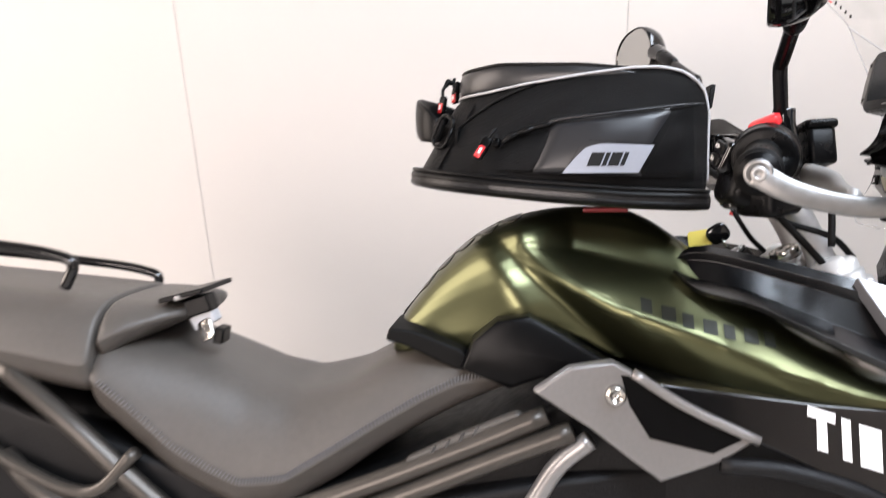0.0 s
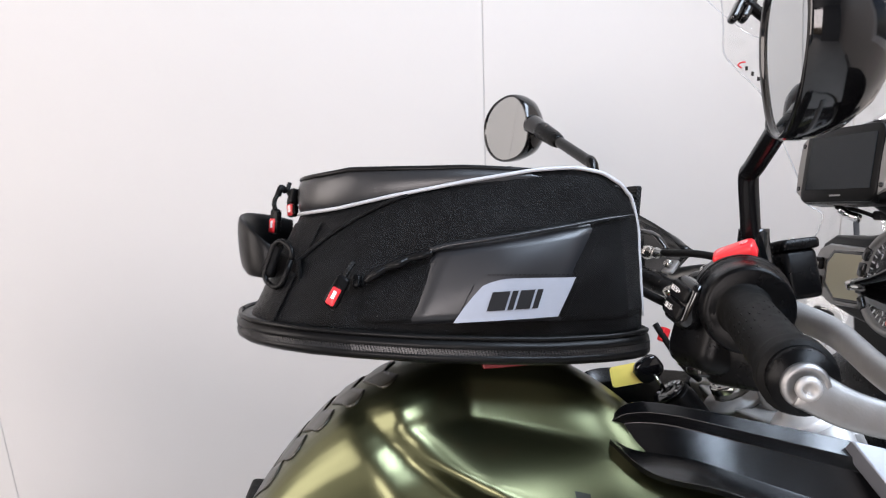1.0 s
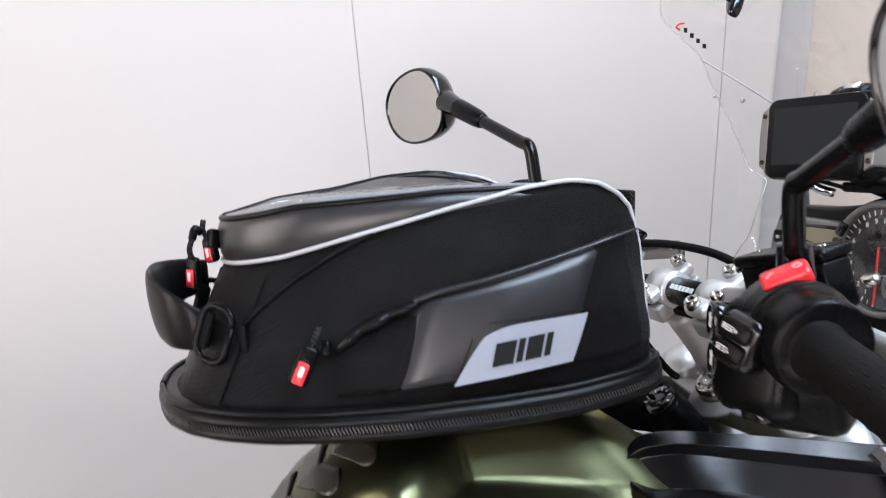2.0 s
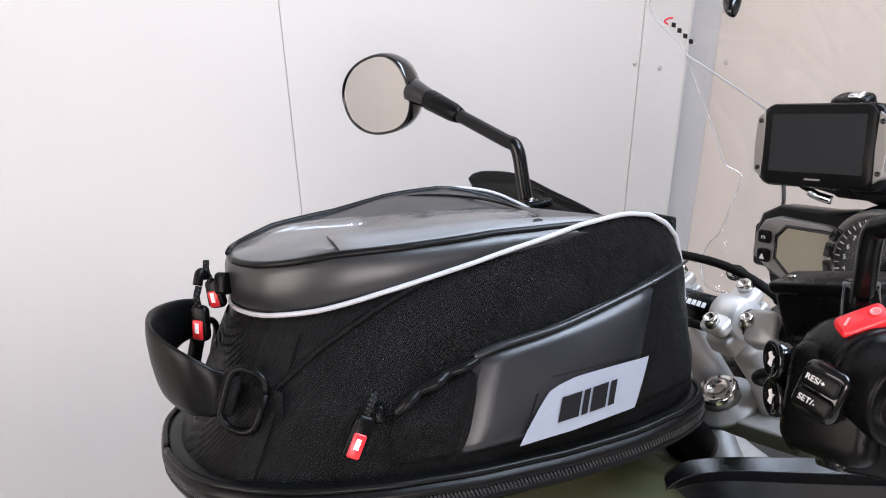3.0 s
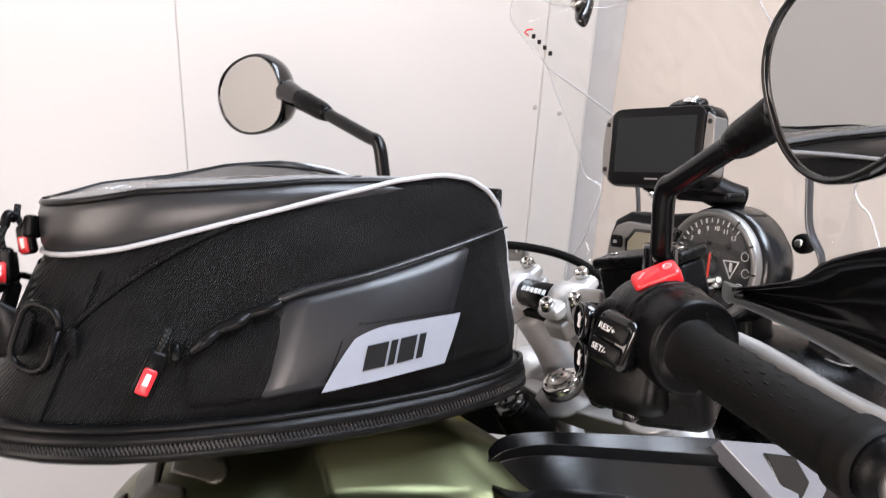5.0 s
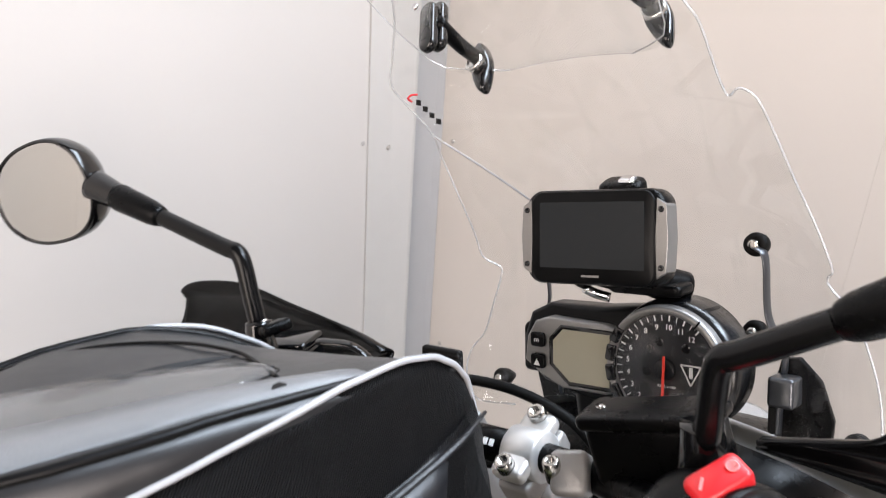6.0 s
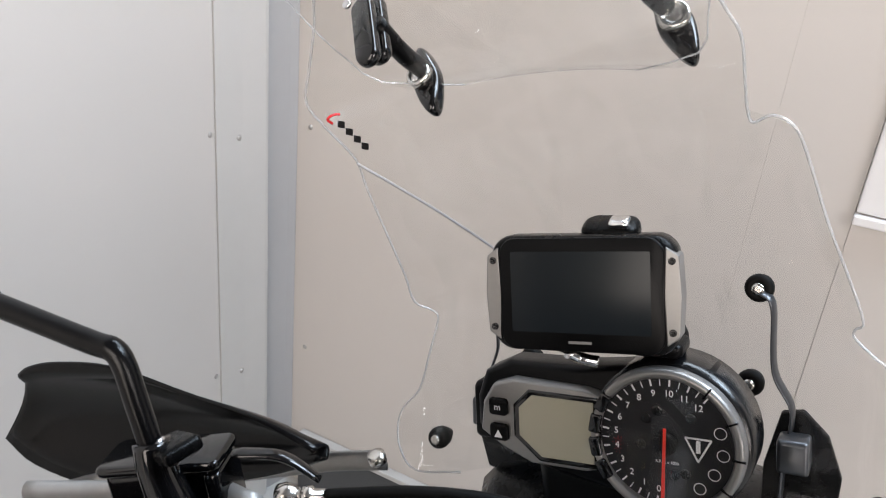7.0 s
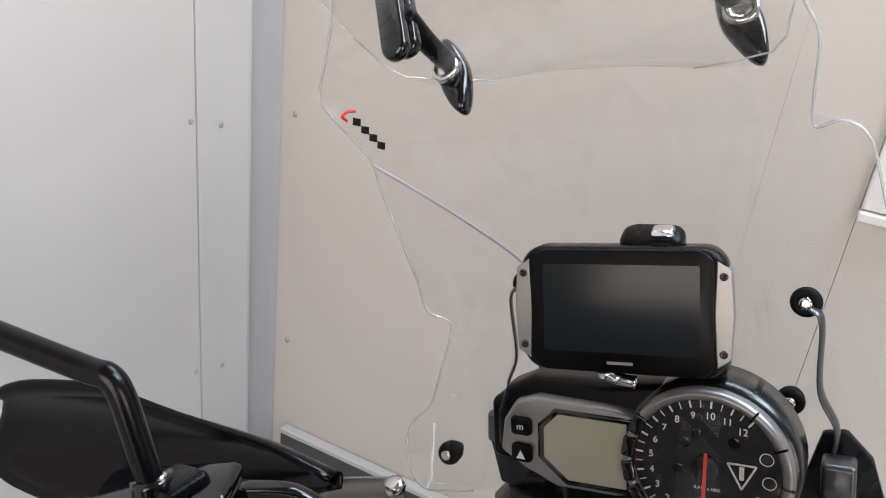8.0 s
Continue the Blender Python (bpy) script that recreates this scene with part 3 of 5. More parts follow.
# frame, engine, side covers
for s in (-1, 1):
    part("frame_rail", tube([(-.02, s * .15, .688), (.154, s * .16, .752), (.30, s * .162, .812), (.405, s * .165, .859)], .0125, segs=14), BRONZE, bike)
    part("frame_tube", tube([(.10, s * .155, .700), (.224, s * .16, .751), (.35, s * .165, .806), (.435, s * .17, .842)], .013, segs=14), BRONZE, bike)
    part("frame_tube", tube([(.36, s * .16, .70), (.394, s * .16, .757), (.42, s * .165, .800), (.455, s * .17, .832)], .012, segs=14), SILVER, bike)
    part("frame_tube", tube([(-.30, s * .13, .90), (-.193, s * .15, .826), (-.12, s * .152, .76), (-.03, s * .15, .68)], .013, segs=14), BRONZE, bike)
    part("frame_tube", tube([(-.34, s * .14, .80), (-.182, s * .158, .742), (-.108, s * .158, .797)], .009, segs=12), BRONZE, bike)
    part("frame_tube", tube([(-.30, s * .13, .78), (-.24, s * .155, .742), (-.15, s * .158, .70)], .012, segs=14), BRONZE, bike)
    q = lambda pts, y: [(x, s * y, z) for x, z in pts]
    vent = [(.235, .800), (.30, .832), (.37, .862), (.385, .850), (.33, .820), (.25, .782)]
    cover = part("side_cover", loft([q(vent, .150), q(vent, .166)]), SEATMAT, bike, bevel=.004)
    for k in range(4):
        part("slot", box((.268 + .017 * k, s * .1665, .808 + .0085 * k), (.0032, .002, .022), pose(0, 0, 0, 0, 22, 0)), CHROME, cover, smooth=False)
    knee = [(.300, .905), (.315, .940), (.345, .966), (.385, .972), (.43, .948), (.50, .905), (.47, .885), (.40, .895), (.36, .880)]
    part("knee_panel", loft([q([(.39 + (x - .39) * k, .92 + (z - .92) * k) for x, z in knee], y) for y, k in ((.09, 1.0), (.128, 1.0), (.136, .96), (.140, .80))]), PLASTIC, bike, bevel=.002)
    rub = [(.205, .935), (.23, .928), (.28, .905), (.33, .885), (.325, .900), (.30, .925), (.24, .948), (.21, .952)]
    part("tank_rubber", loft([q(rub, y) for y in (.02, .10, .116)]), RUBBER, bike, bevel=.004)
    plate_pts = [(.388, .894), (.428, .922), (.478, .930), (.500, .918), (.585, .865), (.64, .842), (.60, .815), (.535, .790), (.50, .815), (.455, .850)]
    bracket = part("bracket_plate", loft([q([(.50 + (x - .50) * k, .865 + (z - .865) * k) for x, z in plate_pts], y) for y, k in ((.172, 1), (.186, 1), (.189, .96))]), SILVER, bike, "silver cast frame bracket", bevel=.002)
    inset = [(.487, .915), (.502, .913), (.585, .862), (.622, .843), (.59, .826), (.52, .842), (.497, .880)]
    part("recess", loft([q(inset, y) for y in (.186, .1905)]), PLASTIC, bracket, bevel=.001)
    part("bolt", lathe((.481, s * .189, .892), (0, s, 0), ((.012, 0), (.012, .006), (.009, .009), (.007, .009), (.006, .004)), 20), STEEL, bracket)
    part("frame_tube", tube([(.50, s * .192, .918), (.56, s * .192, .880), (.64, s * .190, .842)], .006, segs=10), SILVER, bike)
    shroud = [(.485, .912), (.58, .900), (.70, .886), (.78, .880), (.86, .86), (.90, .80), (.84, .74), (.72, .80), (.64, .838), (.55, .885)]
    cowl = part("shroud", loft([q([(.70 + (x - .70) * k, .85 + (z - .85) * k) for x, z in shroud], y) for y, k in ((.10, 1), (.185, 1), (.190, .97))]), GLOSS, bike, bevel=.003)
    for k, (x0, w) in enumerate(((.690, .030), (.726, .010), (.745, .024), (.776, .024), (.806, .024))):
        zz = .8585 - .36 * (x0 - .69)
        bars = [(x0, zz + .026), (x0 + w, zz + .026 - .3 * w), (x0 + w + .004, zz - .022 - .3 * w), (x0 + .004, zz - .022)] if k else [(x0, zz + .026), (x0 + w, zz + .017), (x0 + w, zz + .005), (x0 + .021, zz + .008), (x0 + .024, zz - .028), (x0 + .012, zz - .024), (x0 + .010, zz + .011), (x0, zz + .014)]
        part("letter_bar", loft([q(bars, y) for y in (.1905, .1912)]), WHITE, cowl, "white lettering reduced to bars" if k == 0 else "", smooth=False)
    part("lower_tube", tube([(.60, s * .185, .812), (.68, s * .19, .806), (.78, s * .19, .772), (.86, s * .17, .70)], .010, segs=12), ENGINE, bike)
part("engine", loft([[(x, -w, z0), (x, w, z0), (x, w, z1), (x, -w, z1)] for x, w, z0, z1 in ((.0, .10, .42, .66), (.12, .15, .33, .72), (.42, .16, .30, .78), (.60, .14, .36, .80), (.66, .10, .45, .74))]), ENGINE, bike, "dark cast engine block", bevel=.012)
part("inner_tray", loft([[(x, -w, z0), (x, w, z0), (x, w, z1), (x, -w, z1)] for x, w, z0, z1 in ((-.62, .08, .80, .92), (-.40, .125, .66, .88), (-.15, .135, .58, .80), (.05, .13, .55, .72), (.30, .13, .56, .80), (.44, .14, .60, .88), (.62, .15, .66, .88), (.80, .15, .70, .86))]), ENGINE, bike, bevel=.01)
part("clutch_cover", lathe((.20, -.15, .50), (0, -1, 0), ((.09, 0), (.088, .03), (.075, .045), (.03, .05)), 32), ENGINE, bike)
for z in (.62, .66, .70, .74):
    part("cylinder_fin", box((.50, 0, z), (.20, .31, .008)), ENGINE, bike, bevel=.002)
part("exhaust", tube([(.62, -.05, .60), (.70, -.06, .45), (.60, -.08, .28), (.30, -.12, .25), (-.05, -.17, .33), (-.20, -.19, .48)], .022, segs=16), CASTALU, bike)
part("silencer", tube([(-.18, -.19, .46), (-.26, -.19, .54), (-.55, -.19, .72), (-.60, -.19, .75)], [.03, .052, .055, .045], segs=24), CASTALU, bike)
part("swingarm", tube([(.02, 0, .46), (-.20, -.10, .42), (-.55, -.11, .33)], .028, segs=12), PLASTIC, bike)
part("swingarm", tube([(.02, 0, .46), (-.20, .10, .42), (-.55, .11, .33)], .028, segs=12), PLASTIC, bike)
part("side_stand", tube([(.22, .13, .36), (.26, .22, .20), (.29, .285, .085)], .013, segs=12), PLASTIC, bike)
for axle, radius, width in (((-.55, 0, .33), .325, .075), ((1.0, 0, .335), .333, .055)):
    wheel = part("wheel", lathe(axle, (0, 1, 0), [(radius - .075, -width * .45), (radius - .085, -width * .3), (radius - .10, 0), (radius - .085, width * .3), (radius - .075, width * .45), (radius - .062, width * .5), (radius - .062, -width * .5), (radius - .075, -width * .45)], 48), CASTALU, bike)
    part("tyre", lathe(axle, (0, 1, 0), [(radius - .075, -width * .55), (radius - .05, -width * .95), (radius - .02, -width), (radius - .004, -width * .6), (radius, 0), (radius - .004, width * .6), (radius - .02, width), (radius - .05, width * .95), (radius - .075, width * .55)], 64), RUBBER, wheel)
    part("hub", lathe(axle, (0, 1, 0), ((.02, -.07), (.05, -.06), (.035, 0), (.05, .06), (.02, .07)), 24), CASTALU, wheel)
    for k in range(10):
        a = 2 * math.pi * k / 10
        d = Vector((math.cos(a), 0, math.sin(a)))
        part("spoke", tube([Vector(axle) + d * .035, Vector(axle) + d * (radius - .09)], .012, segs=8), CASTALU, wheel)
for s in (-1, 1):
    part("fork_leg", tube([(1.0, s * .095, .335), (.90, s * .10, .62), (.755, s * .10, 1.02)], [.032, .030, .025], segs=20, smooth_steps=0), CASTALU, bike)
part("front_mudguard", loft([[(1.0 + .36 * math.cos(a), y, .335 + .36 * math.sin(a) - .02 * (y / .07) ** 2) for y in (-.07, -.035, 0, .035, .07)] for a in [radians(40 + 12 * k) for k in range(12)]], closed=False), PLASTIC, bike, solid=.004)

# black cockpit side panels with a silver insert, both sides
TOPLINE = ((.566, .066, 1.030), (.583, .068, 1.047), (.610, .078, 1.049), (.66, .100, 1.040), (.72, .125, 1.027), (.76, .138, 1.017), (.84, .165, .992), (.93, .185, .958), (1.00, .17, .92))
LOWLINE = ((.560, .100, 1.020), (.585, .130, .998), (.640, .155, .985), (.70, .175, .958), (.76, .188, .930), (.80, .195, .912), (.86, .202, .89), (.94, .205, .86), (1.00, .18, .84))
for s in (-1, 1):
    top, low = spline(TOPLINE, 5), spline(LOWLINE, 5)
    rings = []
    for a, b in zip(top, low):
        a, b = Vector((a.x, s * a.y, a.z)), Vector((b.x, s * b.y, b.z))
        out, up = Vector((0, s, .35)).normalized(), Vector((0, s * .25, 1)).normalized()
        inner = Vector((0, -s * .05, -.004))
        rings.append([a + Vector((0, -s * .010, -.012)), a, a.lerp(b, .03) + up * .003, a.lerp(b, .20) + up * .006, a.lerp(b, .25) - out * .006, a.lerp(b, .62) - out * .013, a.lerp(b, .66) - out * .002, a.lerp(b, .94) + out * .009, b, b + inner])
    panel = part("cockpit_panel", loft(rings), PANELMAT, bike, "black satin cockpit side panel", bevel=.0025)
    ins = [(.752, .141, 1.013), (.80, .158, 1.000), (.84, .170, .982), (.835, .186, .955), (.80, .190, .935), (.775, .178, .965)]
    silver = part("panel_insert", loft([[(x, s * (y + d), z + d) for x, y, z in ins] for d in (-.004, .007, .010)]), SILVERBLUE, panel, "silver painted insert", bevel=.002)
    ins2 = [(.785, .158, .996), (.815, .168, .986), (.818, .180, .965), (.800, .182, .950), (.787, .172, .972)]
    part("vent_hole", loft([[(x, s * (y + d), z + d) for x, y, z in ins2] for d in (.002, .0115)]), GLOSS, silver, bevel=.002)

# ---- handlebar and controls ----
part("handlebar", tube([(.618, -.245, 1.156), (.640, -.195, 1.156), (.695, -.10, 1.132), (.712, -.04, 1.127), (.712, .04, 1.127), (.695, .10, 1.132), (.645, .195, 1.160), (.575, .39, 1.150)], .0112, segs=16), SATIN, bike)
G0, G1 = Vector((.620, -.236, 1.156)), Vector((.574, -.388, 1.1425))
grip = part("grip", tube([G0, G0.lerp(G1, .04), G0.lerp(G1, .1), G0.lerp(G1, .5), G0.lerp(G1, .86), G0.lerp(G1, .9), G0.lerp(G1, 1)], [.0225, .0225, .0178, .0172, .0178, .0205, .0205], segs=28, smooth_steps=4), RUBBER, bike, "black rubber grip with small raised pips")
bm = bmesh.new()
gd = (G1 - G0).normalized()
ga = axes(gd)
for i in range(14):
    for j in range(12):
        a = 2 * math.pi * (j + .5 * (i % 2)) / 12
        p = G0.lerp(G1, .15 + .68 * i / 13) + .0168 * (ga.to_3x3() @ Vector((math.cos(a), math.sin(a), 0)))
        box(p, (.0014, .0014, .004), axes(gd), bm=bm)
tagged(part("grip_texture", bm, RUBBER, grip, smooth=False), kind="stuff")
part("grip", tube([(.623, .245, 1.160), (.572, .395, 1.150)], .0175, segs=20), RUBBER, bike)
HOUSE = Matrix.Translation((.636, -.196, 1.158)) @ axes((-.30, -.95, -.05))
house = part("switch_housing", tube([HOUSE @ Vector((0, 0, h)) for h in (-.034, -.030, -.018, .0, .016, .024, .030, .044, .050, .051, .046)], [.016, .024, .031, .0350, .0355, .0355, .0335, .0330, .0315, .0270, .0235], segs=32, smooth_steps=3), SATIN, bike, "black switch housing")
part("housing_rim", lathe(HOUSE @ Vector((0, 0, .016)), (-.30, -.95, -.05), ((.0350, -.003), (.0362, 0), (.0362, .004), (.0340, .006)), 40), SATIN, house)
part("housing_block", pillow(rounded(.062, .076, .014), Matrix.Translation((.618, -.196, 1.140)) @ axes((-.90, -.10, .30)), .044, .010), SATIN, house)
part("housing_foot", pillow(rounded(.056, .042, .009), Matrix.Translation((.634, -.214, 1.117)) @ axes((-.80, -.45, -.1)), .05, .010), SATIN, house)
KS = Matrix.Translation((.632, -.203, 1.1925)) @ axes((-.42, -.08, .90), up=(.79, -.58, .34))
kill = part("kill_switch", pillow(rounded(.018, .032, .004), KS, .013, .003), RED, house, "red rocker switch")
part("switch_mark", lathe(KS @ Vector((0, .009, .0072)), KS.to_3x3() @ Vector((0, 0, 1)), ((.0026, 0), (.0034, 0), (.0034, .0003), (.0026, .0003), (.0026, 0)), 20), PINK, kill)
part("switch_mark", plate([(-.0035, -.003), (.0035, -.003), (.0035, .003), (-.0035, .003)], KS @ Matrix.Translation((0, -.009, .0072)) @ pose(0, 0, 0, 0, 0, 45) @ Matrix.Diagonal((.25, 1.2, 1, 1)), .0004), PINK, kill, smooth=False)
SW = Matrix.Translation((.5920, -.204, 1.1590)) @ axes((-.93, -.16, .32)) @ pose(0, 0, 0, 0, 0, -16)
sw = part("button_pod", pillow(rounded(.031, .036, .007), SW, .016, .004), GLOSS, house)


def lettering(text, m, size, mat, parent, label=""):
    cu = bpy.data.curves.new("lettering", "FONT")
    cu.body, cu.size, cu.align_x, cu.align_y, cu.extrude = text, size, "CENTER", "CENTER", .0002
    cu.materials.append(mat)
    ob = new("lettering", cu)
    root = parent
    while root.get("at") is None:
        root = root.parent
    ob.parent = parent
    ob.matrix_local = Matrix.Translation(-Vector(root["at"])) @ m
    return ob


for k, word in enumerate(("RES/+", "SET/-")):
    key = part("button", pillow(rounded(.026, .0125, .0035), SW @ Matrix.Translation((0, .007 - .014 * k, .0088)), .005, .002), SATIN, sw)
    lettering(word, SW @ Matrix.Translation((-.003, .007 - .014 * k, .0116)), .0056, WHITE, key)
for k, (dy, dz) in enumerate(((.150, 1.158), (.152, 1.131))):
    c = (.612 - .004 * k, -dy, dz)
    knob = part("grip_heater_button", lathe(c, (-.88, .42, .15), ((.013, -.016), (.0142, 0), (.0137, .003), (.0115, .004), (.011, .0025)), 28), GLOSS, house)
    part("symbol", plate([(-.004, -.0045), (.001, -.005), (.0015, .0), (.0045, .004), (.001, .003), (-.001, .006), (-.0045, .0035), (-.002, 0)], Matrix.Translation(Vector(c) + Vector((-.88, .42, .15)) * .0033) @ axes((-.88, .42, .15)), .0008), WHITE, knob, smooth=False)
part("horn_button", lathe((.600, -.176, 1.112), (-.92, .1, .25), ((.009, -.012), (.0095, 0), (.008, .004), (.003, .005)), 24), GLOSS, house)
part("starter_button", pillow(rounded(.018, .016, .003), Matrix.Translation((.600, -.203, 1.110)) @ axes((-.92, -.2, .2)), .012, .002), GLOSS, house)

# front brake: reservoir, perch, lever; left side: clutch perch and box
RES = Matrix.Translation((.6985, -.130, 1.1870)) @ axes((-.05, .17, .98), up=(1, .05, 0))
res = part("reservoir", pillow(rounded(.088, .030, .006), RES @ Matrix.Translation((0, 0, -.024)), .040, .004), SATIN, bike)
lid_r = part("reservoir_lid", pillow(rounded(.095, .035, .006), RES, .009, .003), SATIN, res)
for sx in (-.034, .034):
    part("lid_screw", lathe(RES @ Vector((sx, 0, .0045)), (0, .13, .99), ((.0034, 0), (.0032, .0012), (.0015, .0012), (.001, .0004)), 12), STEEL, lid_r)
part("perch", tube([(.657, -.184, 1.210), (.657, -.183, 1.194), (.664, -.176, 1.162)], [.0115, .0125, .014], segs=20), GLOSS, bike)
part("brake_lever", tube([(.690, -.165, 1.140), (.692, -.23, 1.132), (.672, -.31, 1.122), (.655, -.38, 1.118)], [.008, .0075, .007, .007], segs=12, flat=1.5), CASTALU, bike, "grey metal brake lever")
part("lever_pivot", pillow(rounded(.034, .026, .005), Matrix.Translation((.694, -.185, 1.140)) @ axes((0, 0, 1)), .022, .003), CASTALU, bike)
part("adjuster_wheel", lathe((.690, -.205, 1.150), (0, 0, 1), ((.009, 0), (.009, .004), (.002, .005)), 18), STEEL, bike)
LB = Matrix.Translation((.674, .232, 1.170)) @ axes((0, 0, 1), up=(.915, .40, 0))
lbox = part("clutch_reservoir", pillow(rounded(.078, .034, .006), LB, .048, .004), GLOSS, bike, "black clutch fluid reservoir")
part("reservoir_lid", pillow(rounded(.086, .040, .006), LB @ Matrix.Translation((0, 0, .0255)), .007, .0025), GLOSS, lbox)
part("reservoir_rim", pillow(rounded(.012, .038, .004), LB @ Matrix.Translation((.036, 0, -.004)), .048, .003), GLOSS, lbox)
part("perch", tube([(.648, .207, 1.226), (.646, .205, 1.205), (.648, .198, 1.165)], [.0115, .0125, .015], segs=20), GLOSS, bike)
part("clamp_block", pillow(rounded(.040, .026, .003), Matrix.Translation((.653, .196, 1.2195)) @ axes((0, .25, 1), up=(1, -.3, 0)), .010, .003), SATIN, lbox)
part("screw", lathe((.648, .202, 1.2240), (0, .25, 1), ((.0055, 0), (.0055, .0025), (.0045, .0035), (.0025, .0035), (.002, .001)), 16), CHROME, lbox)
part("lever_pivot", tube([(.690, .186, 1.196), (.703, .156, 1.191), (.712, .136, 1.172)], [.006, .0055, .0045], segs=12, flat=.5), GLOSS, bike)
part("clutch_lever", tube([(.680, .165, 1.165), (.690, .23, 1.160), (.672, .31, 1.150), (.655, .38, 1.146)], .0075, segs=12, flat=1.4), CASTALU, bike)
part("banjo_bolt", lathe((.692, .146, 1.1705), (.35, -.93, -.03), ((.003, -.010), (.0075, -.008), (.0088, -.002), (.0075, .004), (.0050, .006), (.0050, .009), (.0066, .010), (.0066, .016), (.0045, .017), (.0045, .030)), 12), STEEL, bike)
clip = part("hose_clip", pillow(rounded(.022, .018, .002), Matrix.Translation((.702, .104, 1.155)) @ axes((-.75, -.1, .66)), .004, .001), CASTALU, bike, "silver hose clip")
part("clip_bolt", lathe((.6995, .1035, 1.158), (-.5, -.1, .86), ((.0055, 0), (.0055, .004), (.0045, .005), (.003, .005), (.0024, .002)), 14), STEEL, clip)
part("hose", tube([(.700, .122, 1.1705), (.708, .104, 1.1705), (.722, .0646, 1.1705), (.738, .0196, 1.1633), (.748, -.0168, 1.1481), (.754, -.040, 1.129), (.755, -.062, 1.095), (.752, -.075, 1.05)], .0043, segs=12), RUBBER, bike)
part("cable", tube([(.640, -.14, 1.140), (.66, -.09, 1.11), (.70, -.06, 1.08), (.76, -.05, 1.06), (.80, -.02, 1.03)], .004, segs=10), RUBBER, bike)
part("cable", tube([(.655, -.13, 1.12), (.68, -.10, 1.09), (.72, -.09, 1.05), (.78, -.06, .99)], .0045, segs=10), RUBBER, bike)
part("cable", tube([(.640, .14, 1.15), (.68, .08, 1.12), (.74, .03, 1.09), (.79, .02, 1.02)], .005, segs=10), RUBBER, bike)

# risers, clamps, top yoke, stem nut, ignition
for s in (-1, 1):
    riser = part("bar_riser", tube([(.768, .022 + s * .041, 1.010), (.748, .022 + s * .041, 1.055), (.722, .022 + s * .041, 1.102)], [.020, .016, .017], segs=24), CASTALU, bike)
    cy = .022 + s * .041
    CM = Matrix.Translation((.712, cy, 1.127)) @ axes((-.42, 0, .91), up=(.91, 0, .42))
    clamp = part("bar_clamp", tube([CM @ Vector((-.0150, 0, 0)), CM @ Vector((-.0135, 0, 0)), CM @ Vector((.0135, 0, 0)), CM @ Vector((.0150, 0, 0))], [.0175, .0195, .0195, .0175], segs=32, smooth_steps=0), ALU, riser, "silver bar clamp")
    part("clamp_cap", box(CM @ Vector((0, 0, .008)), (.0285, .060, .013), CM), ALU, clamp, bevel=.005)
    part("clamp_half", box(CM @ Vector((0, 0, -.012)), (.0285, .060, .020), CM), CASTALU, clamp, bevel=.004)
    for dx in (-.024, .024):
        part("clamp_bolt", lathe(CM @ Vector((0, dx, .0145)), (-.42, 0, .91), ((.0070, -.002), (.0070, .006), (.006, .0075), (.0040, .0075), (.0034, .003)), 18), STEEL, clamp)
    part("fork_cap", lathe((.752, .02 + s * .10, 1.022), (-.40, 0, .92), ((.030, -.03), (.030, .004), (.027, .007), (.018, .007), (.016, .012), (.006, .012)), 30), ALU, bike)
yoke_pts = [(.70, 0), (.705, .04), (.715, .09), (.735, .132), (.775, .132), (.79, .09), (.775, .04), (.77, 0), (.775, -.04), (.79, -.09), (.775, -.132), (.735, -.132), (.715, -.09), (.705, -.04)]
part("top_yoke", loft([[(x + .02 - (z - 1.0) * .4, y + .02, z) for x, y in yoke_pts] for z in (.992, 1.016)]), CASTALU, bike, "cast aluminium top yoke", bevel=.004)
part("perch_clamp", pillow(rounded(.026, .030, .006), Matrix.Translation((.690, -.072, 1.135)) @ axes((-.75, -.35, .55)), .030, .004), CASTALU, bike, "cast brake perch clamp")
part("perch_bolt", lathe((.6765, -.066, 1.146), (-.30, -.1, .95), ((.0062, -.012), (.0062, .004), (.005, .0055), (.003, .0055), (.0026, .002)), 16), STEEL, bike)
part("lead", tube([(.66, .05, 1.10), (.672, .04, 1.075), (.690, .045, 1.05), (.715, .07, 1.03)], .0036, segs=8), RUBBER, bike)
part("plug", box((.668, .047, 1.088), (.010, .008, .016), pose(0, 0, 0, 0, 25, 20)), RED, bike, "small red cable plug", bevel=.002)
nut = part("stem_nut", lathe((.735, .022, 1.016), (-.38, 0, .92), ((.034, 0), (.034, .006), (.0225, .008), (.0225, .010)), 40), CASTALU, bike)
part("hex_nut", lathe((.731, .022, 1.025), (-.38, 0, .92), ((.0205, 0), (.0205, .012), (.0185, .0145), (.011, .0145), (.010, .012), (.002, .012)), 12), STEEL, nut)
for k in range(6):
    a = radians(60 * k)
    part("dimple", lathe(Matrix.Translation((.7255, .022, 1.0385)) @ axes((-.38, 0, .92)) @ Vector((.0148 * math.cos(a), .0148 * math.sin(a), 0)), (-.38, 0, .92), ((.0014, -.001), (.0014, .0004), (.0002, .0004)), 8), INK, nut)
bar_pad = part("bar_pad", tube([(.712, .050, 1.127), (.712, -.006, 1.127)], .0138, segs=28, smooth_steps=0), SATIN, bike)
for k in range(6):
    part("letter_bar", box((.7005, .038 - .0062 * k, 1.1355), (.0016, .0036, .005), pose(0, 0, 0, 0, 45, 0)), WHITE, bar_pad, smooth=False)
